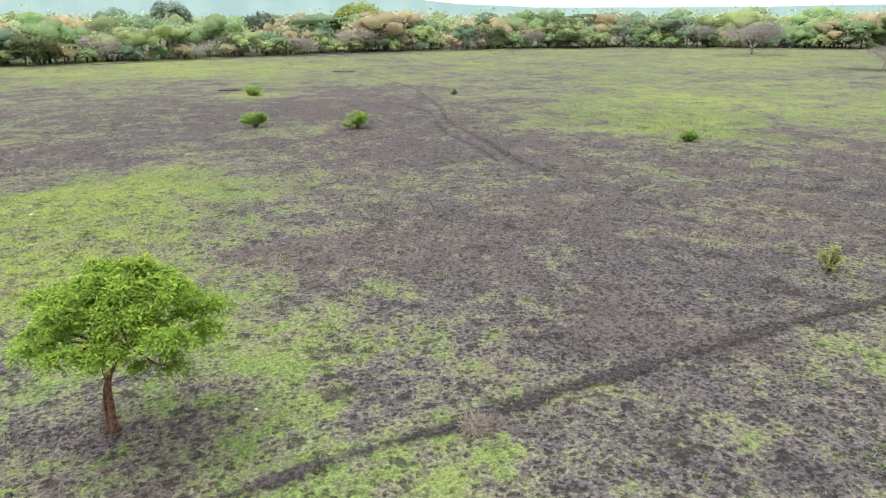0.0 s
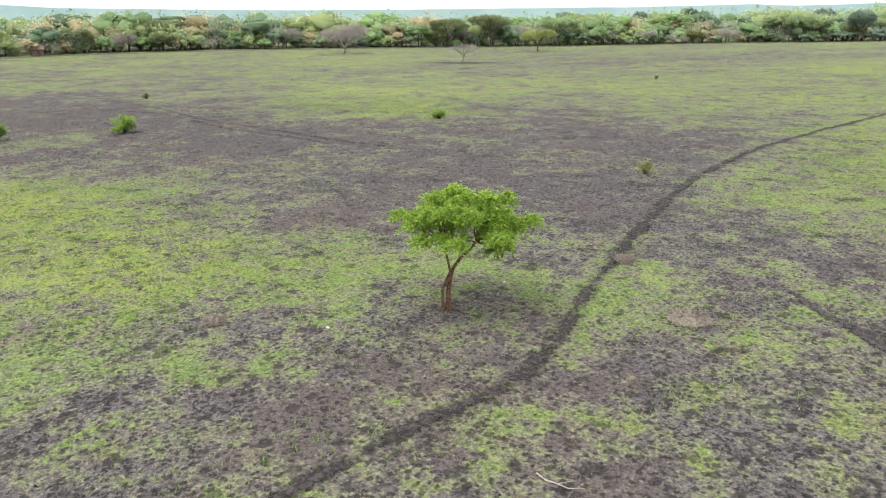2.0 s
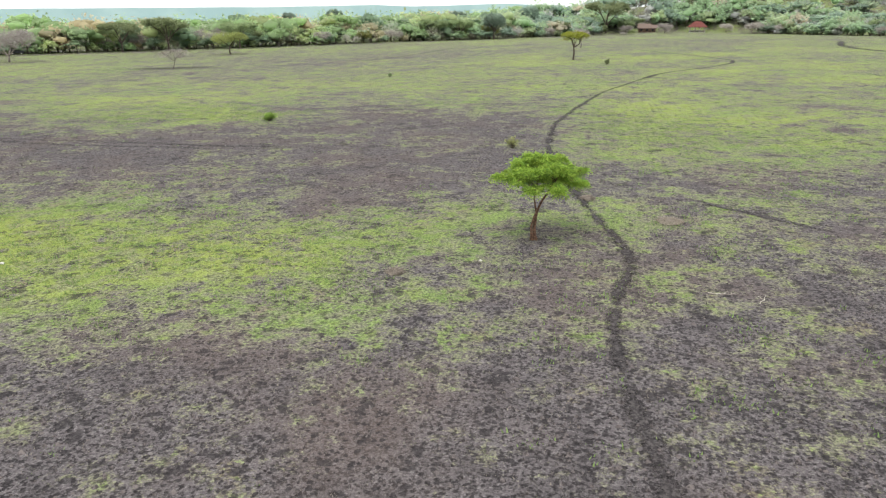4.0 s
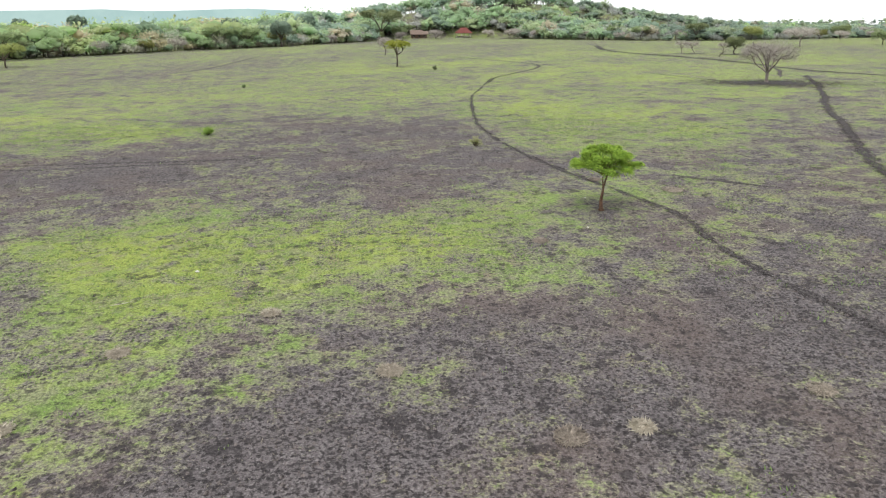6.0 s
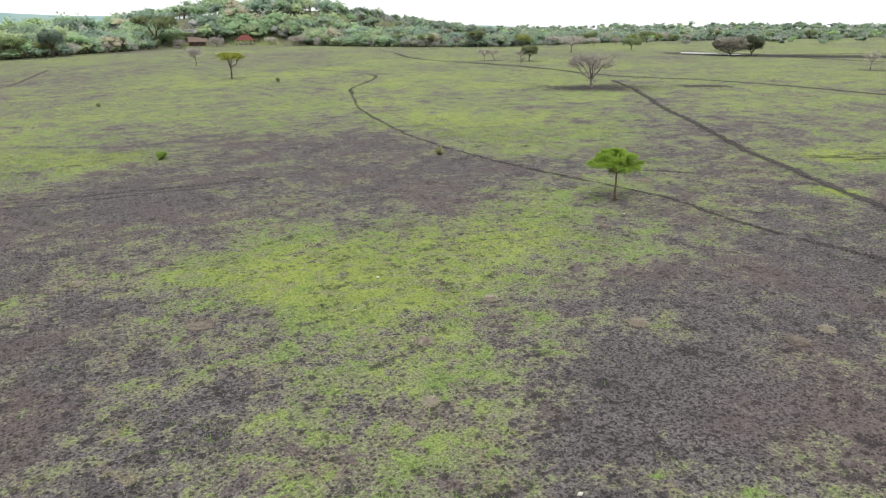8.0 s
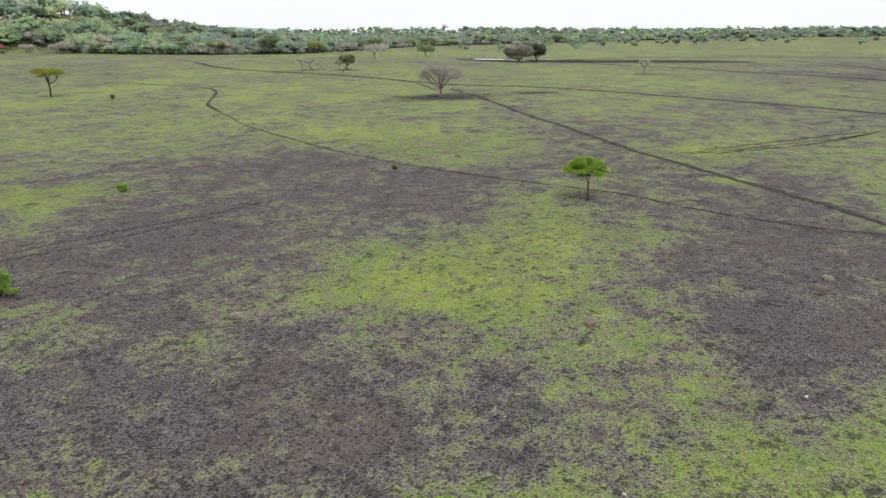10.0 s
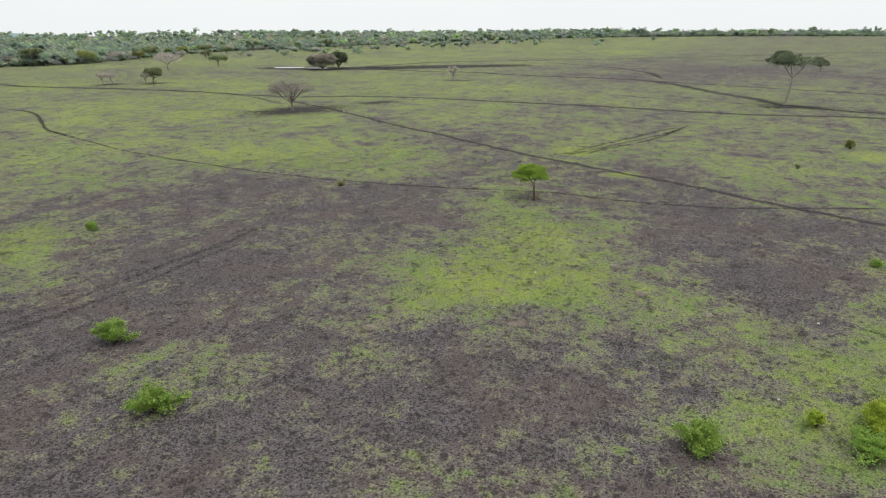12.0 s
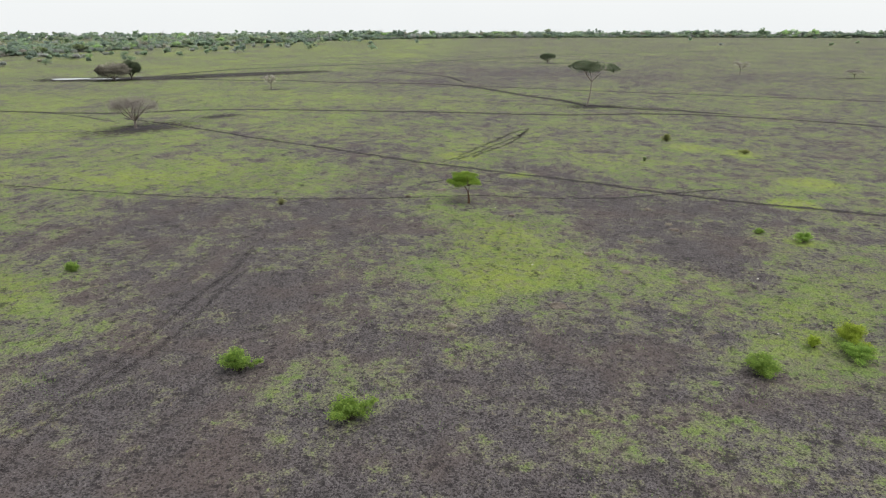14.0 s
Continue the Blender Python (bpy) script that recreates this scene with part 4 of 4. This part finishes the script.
        c = c[pick] + rng.normal(size=(k, 3)) * half * (.1 if style != "bare" else .18)
        c[:, 2] = np.maximum(c[:, 2], z + .25)
        leaf = np.clip(0.0031 * far, .6, 2.6) * (1.0 if depth < 18 else 1.2 if depth < 63 else 1.8)
        v, f = leaves(rng, c, leaf * (1.5 if style == "bare" else 1.0), .09 if style == "bare" else .62, .2 if style == "bare" else .7)
        verts.append(v)
        quads.append(f + n)
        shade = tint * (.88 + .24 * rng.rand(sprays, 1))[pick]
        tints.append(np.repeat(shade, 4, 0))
        puffs.append(np.repeat(g * .7 + (c - core) / half * .5 + np.array([0, 0, 1.7]), 4, 0))
        n += len(v)
        if depth < 45:
            r = .12 + .014 * h
            tv = np.array([(x + r * math.cos(a) * q, y + r * math.sin(a) * q, z + zz) for zz, q in ((-.2, 1.3), (h * .45, .6)) for a in (0, 2.1, 4.2)])
            verts.append(tv)
            quads.append(np.array([[0, 1, 4, 3], [1, 2, 5, 4], [2, 0, 3, 5]]) + n)
            tints.append(np.tile([.17, .14, .12], (6, 1)))
            puffs.append(np.tile([.3, -.8, .3], (6, 1)))
            n += 6
    faces = np.concatenate(quads).tolist() + np.concatenate(tris).tolist()
    ob = new("woodland", mesh_of("woodland", np.concatenate(verts), faces, WOODS, True))
    ob.data.attributes.new("puff", 'FLOAT_VECTOR', 'POINT').data.foreach_set("vector", np.concatenate(puffs).astype(np.float32).ravel())
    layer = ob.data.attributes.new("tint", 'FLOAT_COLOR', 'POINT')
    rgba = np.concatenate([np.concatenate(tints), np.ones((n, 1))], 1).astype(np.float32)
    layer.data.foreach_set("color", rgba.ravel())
    tagged(ob, "mixed dry woodland of green and bare grey trees", "woodland", kind="stuff")


woodland()


# ---- single trees along the edge of the woods ----
def edge_trees():
    rng = np.random.RandomState(9)
    group = "trees along the edge of the woods"
    kinds = [
        ("umbrella_tree", "broad flat-topped green tree at the edge of woods", 61, 9.5, 12, "umbrella", BARK_DARK, LEAF_GREEN, dict(fork=.3, leaf=.75, count=1900)),
        ("umbrella_tree", "layered flat-topped green tree at the edge of woods", 62, 10.5, 14, "umbrella", BARK_DARK, LEAF_GREEN, dict(fork=.28, leaf=.75, count=2000)),
        ("broad_tree", "round green tree at the edge of woods", 63, 8, 9.5, "round", BARK_DARK, LEAF_GREEN, dict(fork=.16, leaf=.7, count=1800)),
        ("broad_tree", "olive-green tree at the edge of woods", 64, 7.5, 9.5, "round", BARK_DARK, LEAF_OLIVE, dict(fork=.16, leaf=.7, count=1800)),
        ("bare_tree", "rounded bare grey tree at the edge of woods", 65, 6.5, 10, "bare", BARK_GREY, TWIG, dict(fork=.16, leaf=1.2, count=2000)),
        ("bare_tree", "wide bare grey-brown tree at the edge of woods", 66, 7.5, 13, "bare", BARK_GREY, TWIG, dict(fork=.18, leaf=1.3, count=2400)),
        ("broad_tree", "rust-coloured withered tree at the edge of woods", 67, 8.5, 9, "round", BARK_DARK, LEAF_RUST, dict(fork=.2, leaf=.75, count=2000)),
        ("tall_tree", "tall dark green tree rising above the woods", 69, 15, 12, "round", BARK_DARK, LEAF_TALL, dict(fork=.3, leaf=1.0, count=3600, limbs=8)),
        ("broad_tree", "bright yellow-green tree among the woods", 68, 9, 11, "round", BARK_DARK, LEAF_LIME, dict(fork=.2, leaf=.8, count=2200)),
    ]
    first = {}

    def place(k, x, y, size=1.0):
        name, label, seed, h, w, style, bark, leafage, more = kinds[k]
        turn = rng.rand() * 6.28
        if k not in first:
            ob = first[k] = tree(name, (x, y), label, seed, h, w, style, bark, leafage, group=group, **more)
            ob.matrix_world = Matrix.LocRotScale(Vector(at(x, y)), Euler((0, 0, turn)), Vector((size,) * 3))
        else:
            src = first[k]
            keep = src.scale.copy()
            m = Matrix.LocRotScale(Vector(at(x, y)), Euler((0, 0, turn)), Vector((size / keep.x,) * 3))
            copy_thing(src, m)

    # those that stand out
    for k, x, y, size in ((5, -163, 142, 1.25), (5, -236, 80, .95), (4, -241, 88, .95), (4, -236, 43, 1.0), (1, -172, 205, 1.0), (1, -160, 216, 1.15), (1, -139, 232, .95),
                          (8, -168, 322, 1.5), (8, -182, 318, 1.2), (8, -240, 42, 1.75), (7, -44, 402, 1.1), (2, -22, 368, 1.1), (1, 1, 400, 1.7), (7, -257, 647, 1.35), (7, -303, 643, 1.2), (7, -49, 306, .8), (7, -244, -20, 1.1), (7, -242, -38, .95), (7, -90, 420, .95), (7, -226, 8, .85), (4, 12, 392, .8), (4, 33, 396, .95), (4, 66, 402, .85),
                          (2, 92, 372, .8), (4, 78, 392, .9), (4, 108, 338, .8), (0, 118, 322, .75), (4, 128, 300, .8), (4, 139, 292, .8), (3, 150, 286, .7), (4, 200, 262, .7), (4, 225, 275, .65),
                          (3, 205, 285, .7), (2, 230, 262, .6), (0, 262, 292, .7), (2, 290, 300, .7), (1, -230, 112, 1.0), (6, -258, 128, 1.1), (6, -262, 60, 1.0), (2, -225, 20, .8)):
        place(k, x, y, size)
    line = scatter(rng, EDGE, 13, 3, 2.5)
    for x, y in line:
        if y > -80:
            place(int(rng.choice([0, 1, 2, 3, 4, 4, 5, 6], p=[.14, .03, .19, .17, .14, .1, .14, .09])), x, y, .65 + .45 * rng.rand())
    for x, y in scatter(rng, EDGE_EAST[:8], 17, 2, 4):
        if not 20 < x < 78:
            place(int(rng.choice([0, 2, 3, 4, 5], p=[.2, .25, .15, .3, .1])), x, y, .55 + .4 * rng.rand())


edge_trees()


# ---- buildings and other made things ----
def pavilion(x, y, turn):
    ob = thing("pavilion", at(x, y), "open visitor pavilion with red hipped tile roof on pale posts", "building", turn=turn)
    bm = bmesh.new()
    box(bm, 0, 0, .2, 9.0, 7.0, .7, .03)
    part("plinth", solid("plinth", bm, PLASTER), ob)
    for sx in (-4, -1.35, 1.35, 4):
        for sy in (-3, 3):
            bm = bmesh.new()
            box(bm, sx, sy, 2.0, .32, .32, 3.0, .03)
            part("post", solid("post", bm, PLASTER), ob)
    for cx, cy, sx, sy in ((0, 3, 7.6, .16), (-4, 0, .16, 5.6), (4, 0, .16, 5.6)):
        bm = bmesh.new()
        box(bm, cx, cy, 1.0, sx, sy, .95, .02)
        part("parapet", solid("parapet", bm, PLASTER), ob)
    roof = Shape()
    e, r, z0, z1 = (5.4, 4.4), 1.6, 3.4, 6.4
    roof.add([(-e[0], -e[1], z0), (e[0], -e[1], z0), (e[0], e[1], z0), (-e[0], e[1], z0), (-r, 0, z1), (r, 0, z1),
              (-e[0], -e[1], z0 - .18), (e[0], -e[1], z0 - .18), (e[0], e[1], z0 - .18), (-e[0], e[1], z0 - .18)],
             [(0, 1, 5, 4), (1, 2, 5), (2, 3, 4, 5), (3, 0, 4), (6, 7, 1, 0), (7, 8, 2, 1), (8, 9, 3, 2), (9, 6, 0, 3), (9, 8, 7, 6)])
    part("roof", roof.mesh("roof", TILE), ob, "red tiled hipped roof")
    ridge = Shape()
    ridge.tube([(-r - .1, 0, z1 + .02), (r + .1, 0, z1 + .02)], [.14, .14], 6)
    part("ridge_cap", ridge.mesh("ridge_cap", TILE), ob)


def ranger_house(x, y, turn):
    ob = thing("ranger_house", at(x, y), "low timber house with brown gabled roofs and open veranda", "building", turn=turn)
    bm = bmesh.new()
    box(bm, 0, 0, 1.3, 9, 5, 2.9, .03)
    part("wall", solid("wall", bm, TIMBER), ob)
    for cx, w, z1 in ((-1.5, 7.5, 5.0), (3.6, 4.2, 4.4)):
        roof = Shape()
        a, b = cx - w / 2, cx + w / 2
        roof.add([(a, -3.6, 2.5), (b, -3.6, 2.5), (b, 3.6, 2.5), (a, 3.6, 2.5), (a, 0, z1), (b, 0, z1), (a, -3.6, 2.35), (b, -3.6, 2.35), (b, 3.6, 2.35), (a, 3.6, 2.35)],
                 [(0, 1, 5, 4), (2, 3, 4, 5), (1, 2, 5), (3, 0, 4), (6, 7, 1, 0), (7, 8, 2, 1), (8, 9, 3, 2), (9, 6, 0, 3), (9, 8, 7, 6)])
        part("roof", roof.mesh("roof", THATCH), ob, "brown weathered gabled roof")
    for sx in (-4.6, -1.8, 1.2, 4.6):
        bm = bmesh.new()
        box(bm, sx, -3.3, 1.2, .18, .18, 2.6, .02)
        part("post", solid("post", bm, TIMBER), ob)
    for sx in (-3, 0.2, 3.2):
        bm = bmesh.new()
        box(bm, sx, -2.53, 1.5, 1.0, .08, 1.1, .01)
        window = part("window", solid("window", bm, GLASS), ob, "dark glazed window")
        bm = bmesh.new()
        box(bm, sx, -2.55, .9, 1.2, .16, .08, .01)
        part("sill", solid("sill", bm, PLASTER), window)


def hut(x, y, turn):
    ob = thing("hut", at(x, y), "small rust-brown shelter standing before the trees", "hut", turn=turn)
    bm = bmesh.new()
    box(bm, 0, 0, 1.0, 3.0, 2.2, 2.2, .03)
    part("wall", solid("wall", bm, THATCH), ob)
    roof = Shape()
    roof.add([(-2, -1.6, 1.9), (2, -1.6, 1.9), (2, 1.6, 1.9), (-2, 1.6, 1.9), (-2, 0, 2.9), (2, 0, 2.9)], [(0, 1, 5, 4), (2, 3, 4, 5), (1, 2, 5), (3, 0, 4), (3, 2, 1, 0)])
    part("roof", roof.mesh("roof", THATCH), ob, "rusty brown gabled roof")
    bm = bmesh.new()
    box(bm, .4, -1.12, .85, .8, .06, 1.7, .01)
    part("door", solid("door", bm, TIMBER), ob)


def jeep(x, y, turn):
    ob = thing("off_road_car", at(x, y), "dark parked off-road car under the trees", "car", turn=turn)
    bm = bmesh.new()
    box(bm, 0, 0, .85, 4.3, 1.8, .75, .12)
    box(bm, -.45, 0, 1.5, 2.7, 1.6, .65, .16)
    body = part("body", solid("body", bm, CARPAINT), ob)
    for sy in (-.82, .82):
        bm = bmesh.new()
        box(bm, -.45, sy, 1.52, 2.3, .03, .42, .01)
        part("side_window", solid("side_window", bm, GLASS), body)
    bm = bmesh.new()
    box(bm, .93, 0, 1.48, .04, 1.35, .45, .01)
    part("windscreen", solid("windscreen", bm, GLASS), body)
    for sy in (-.6, .6):
        bm = bmesh.new()
        box(bm, 2.16, sy, .95, .06, .28, .18, .02)
        part("headlight", solid("headlight", bm, PLASTER), body, "pale round headlight")
    for sx in (-1.35, 1.35):
        for sy in (-.82, .82):
            bm = bmesh.new()
            bmesh.ops.create_cone(bm, cap_ends=True, segments=18, radius1=.38, radius2=.38, depth=.26, matrix=pose(sx, sy, .38, 90))
            wheel = part("wheel", solid("wheel", bm, RUBBER), ob)
            bm = bmesh.new()
            bmesh.ops.create_cone(bm, cap_ends=True, segments=14, radius1=.2, radius2=.2, depth=.29, matrix=pose(sx, sy, .38, 90))
            part("rim", solid("rim", bm, PLASTER), wheel)


def low_wall(x, y, turn, length):
    ob = thing("low_wall", at(x, y), "short whitewashed garden wall before the hill", "wall", "white walls", turn=turn)
    bm = bmesh.new()
    box(bm, 0, 0, .35, length, .3, .9, .03)
    part("masonry", solid("masonry", bm, PLASTER), ob)
    bm = bmesh.new()
    box(bm, 0, 0, .84, length + .1, .42, .1, .02)
    part("coping", solid("coping", bm, STONE), ob)


pavilion(51, 403, radians(-8))
ranger_house(24, 407, radians(-4))
hut(-220, 71, radians(60))
jeep(-195, 180, radians(35))
low_wall(84, 396, radians(-15), 4.5)
low_wall(11, 398, radians(-5), 4.0)


# ---- stones, sticks, dead grass ----
def stone(x, y, size, seed):
    rng = np.random.RandomState(seed)
    bm = bmesh.new()
    bmesh.ops.create_icosphere(bm, subdivisions=2, radius=1)
    for v in bm.verts:
        v.co *= 1 + .35 * (noise.noise(v.co * 1.4 + Vector((seed, 0, 0))))
        v.co = Vector((v.co.x * size, v.co.y * size * .75, v.co.z * size * .5))
    ob = new("stone", solid("stone", bm, STONE))
    ob.matrix_world = pose(x, y, float(top(x, y)) + size * .3, 0, 0, rng.rand() * 360)
    tagged(ob, "pale chalky stone lying on the grass", "stone", "scattered pale stones")


for n, (x, y, size) in enumerate(((0.0, 3.4, .06), (-24.4, -8.0, .12), (-25.8, -29.9, .11), (-2.1, -3.7, .08), (-38.8, -27.4, .08))):
    stone(x, y, size, n + 1)


def stick(x, y, turn, length, seed):
    rng = np.random.RandomState(seed)
    s = Shape()
    pts = [(length * (k / 4 - .5), .06 * rng.normal() * length, .05 + .03 * rng.rand()) for k in range(5)]
    s.tube(pts, [.016, .018, .016, .013, .006], 6)
    s.tube([pts[2], (pts[2][0] + .25 * length, .2 * length, .08)], [.01, .004], 5)
    ob = new("stick", s.mesh("stick", DRYWOOD, True))
    ob.matrix_world = pose(x, y, float(top(x, y)), 0, 0, turn)
    tagged(ob, "bleached dead branch lying on the ground", "stick", "dead branches")


stick(8.2, -6.0, 10, 1.1, 1)
stick(9.6, -6.4, 70, 1.0, 2)
stick(-27, -12, 30, .9, 3)


def tussock(x, y, width, seed, label):
    rng = np.random.RandomState(seed)
    ob = thing("dry_tussock", (x, y, float(top(x, y))), label, "tussock", "dry grass tussocks")
    n = 600
    a, r = rng.rand(n) * 6.28, width * .5 * np.sqrt(rng.rand(n))
    c = np.stack([r * np.cos(a), r * np.sin(a), .05 + .16 * (1 - (2 * r / width) ** 2) * rng.rand(n)], 1)
    out = np.stack([np.cos(a), np.sin(a), .6 + 0 * a], 1)
    part("straw", leafy("straw", *leaves(rng, c, .3, .1, .2, out), PALE_STRAW), ob)
    bm = bmesh.new()
    bmesh.ops.create_icosphere(bm, subdivisions=2, radius=1)
    for v in bm.verts:
        v.co = Vector((v.co.x * width * .45, v.co.y * width * .4, max(v.co.z, -.5) * .07)) * (1 + .25 * noise.noise(v.co * 2 + Vector((seed, 0, 0))))
    part("crown_of_roots", solid("crown_of_roots", bm, HAY), ob)


for n, (x, y, w) in enumerate(((6.9, 4.4, 1.5), (-15, -20.2, 1.0), (-9.6, -25.3, 1.1), (-7.2, -25.1, .8), (-35, -10, 1.5), (-25.6, -17.2, .9), (-27.7, -22.4, .7), (-.2, -23.8, .9), (-5.6, -5.8, .8), (-40.6, -1, .8), (-20, -14, .8), (2.4, 8.6, .9))):
    tussock(x, y, w, 70 + n, "flattened tussock of pale dead grass on bare earth")


def leaning_log(x, y, turn, length, seed):
    s = Shape()
    s.tube([(0, 0, -.2), (length * .4, .1, length * .25), (length * .85, -.1, length * .45), (length, 0, length * .62)], [.16, .13, .09, .04], 7)
    s.tube([(length * .5, .05, length * .28), (length * .45, .3, length * .6)], [.06, .02], 5)
    ob = new("dead_trunk", s.mesh("dead_trunk", BARK_DARK, True))
    ob.matrix_world = pose(*at(x, y), 0, 0, turn)
    tagged(ob, "leaning dark dead trunk in the grass", "dead trunk")


leaning_log(85, 150, 30, 3.4, 1)


def fallen_log(x, y, turn, length):
    s = Shape()
    s.tube([(-length / 2, 0, .06), (-length / 4, .1, .09), (0, -.08, .09), (length / 4, .12, .11), (length / 2, 0, .2)], [.1, .13, .12, .1, .05], 8)
    s.tube([(length * .2, .1, .2), (length * .32, .4, .5)], [.05, .02], 5)
    ob = new("fallen_log", s.mesh("fallen_log", BARK_DARK, True))
    ob.matrix_world = pose(*at(x, y), 0, 0, turn)
    tagged(ob, "dark fallen log lying flat in the grass", "log", "fallen logs")


fallen_log(-134, 22.5, 57, 5.3)
fallen_log(-99.8, .6, 66, 3.8)


# ---- what covers the ground: blades, straw, clods ----
def cover(name, count, area, wish, size, material, label, seed, blades=5, spread=.1, upright=1.0):
    """Tufts of blades where wish(x, y) lets them grow."""
    rng = np.random.RandomState(seed)
    x = area[0] + (area[1] - area[0]) * rng.rand(count)
    y = area[2] + (area[3] - area[2]) * rng.rand(count)
    keep = rng.rand(count) < wish(x, y)
    x, y = x[keep], y[keep]
    n = len(x)
    z = top(x, y)
    a = rng.rand(n, blades) * 6.28
    s = size * (.5 + rng.rand(n, 1)) * (.7 + .6 * rng.rand(n, blades))
    bx, by = x[:, None] + spread * rng.normal(size=(n, blades)), y[:, None] + spread * rng.normal(size=(n, blades))
    out = s * (.35 + .5 * rng.rand(n, blades))
    tip = np.stack([bx + np.cos(a) * out, by + np.sin(a) * out, z[:, None] + s * upright], -1)
    w = s * .22
    left = np.stack([bx - np.sin(a) * w, by + np.cos(a) * w, 0 * bx + z[:, None] - .02], -1)
    right = np.stack([bx + np.sin(a) * w, by - np.cos(a) * w, 0 * bx + z[:, None] - .02], -1)
    v = np.stack([left, right, tip], 2).reshape(-1, 3)
    ob = new(name, mesh_of(name, v, np.arange(len(v)).reshape(-1, 3), material))
    ob.data.attributes.new("puff", 'FLOAT_VECTOR', 'POINT').data.foreach_set("vector", np.tile(np.float32([0, 0, 1]), len(v)))
    tagged(ob, label, "grass", kind="stuff")


NEAR = (-95, 45, -60, 75)


def rim(x, y):
    """Thins the cover out towards the rim of the part that is seen closely."""
    return step(np.hypot((x + 25) / 70, (y - 5) / 62), 1.0, .6)



cover("grass", 230000, NEAR, lambda x, y: rim(x, y) * step(greenness(x, y) + .5 * (rough(x, y, 1.2, 40, 2) - .5) + .7 * (rough(x, y, 3.5, 41, 2) - .5), .42, .8), .1, BLADE, "short fresh green grass tufts on bare earth", 3, 4, .12, .7)
cover("dead_grass", 120000, NEAR, lambda x, y: rim(x, y) * (.3 + .5 * step(rough(x, y, 2.2, 42, 2), .45, .65)), .085, STRAW, "trampled pale dead grass stalks", 4, 4, .14, .35)


def clods(count, area, seed):
    rng = np.random.RandomState(seed)
    x, y = area[0] + (area[1] - area[0]) * rng.rand(count), area[2] + (area[3] - area[2]) * rng.rand(count)
    keep = rng.rand(count) < rim(x, y) * (1.0 - step(greenness(x, y), .25, .5))
    x, y = x[keep], y[keep]
    n = len(x)
    z = top(x, y)
    r = .04 + .09 * rng.rand(n) ** 2
    ang = rng.rand(n, 1) * 6.28 + np.arange(5)[None] * 1.2566
    rr = r[:, None] * (.7 + .6 * rng.rand(n, 5))
    ring = np.stack([x[:, None] + rr * np.cos(ang), y[:, None] + rr * np.sin(ang), np.repeat(z[:, None] - .03, 5, 1)], -1)
    peak = np.stack([x + r * .3 * rng.normal(size=n), y + r * .3 * rng.normal(size=n), z + r * (.35 + .6 * rng.rand(n))], -1)[:, None]
    v = np.concatenate([ring, peak], 1).reshape(-1, 3)
    f = np.array([[0, 1, 5], [1, 2, 5], [2, 3, 5], [3, 4, 5], [4, 0, 5]])
    faces = (f[None] + 6 * np.arange(n)[:, None, None]).reshape(-1, 3)
    tagged(new("earth_clods", mesh_of("earth_clods", v, faces, CLOD)), "dark crumbled clods of trampled earth", "earth", kind="stuff")


clods(170000, NEAR, 6)
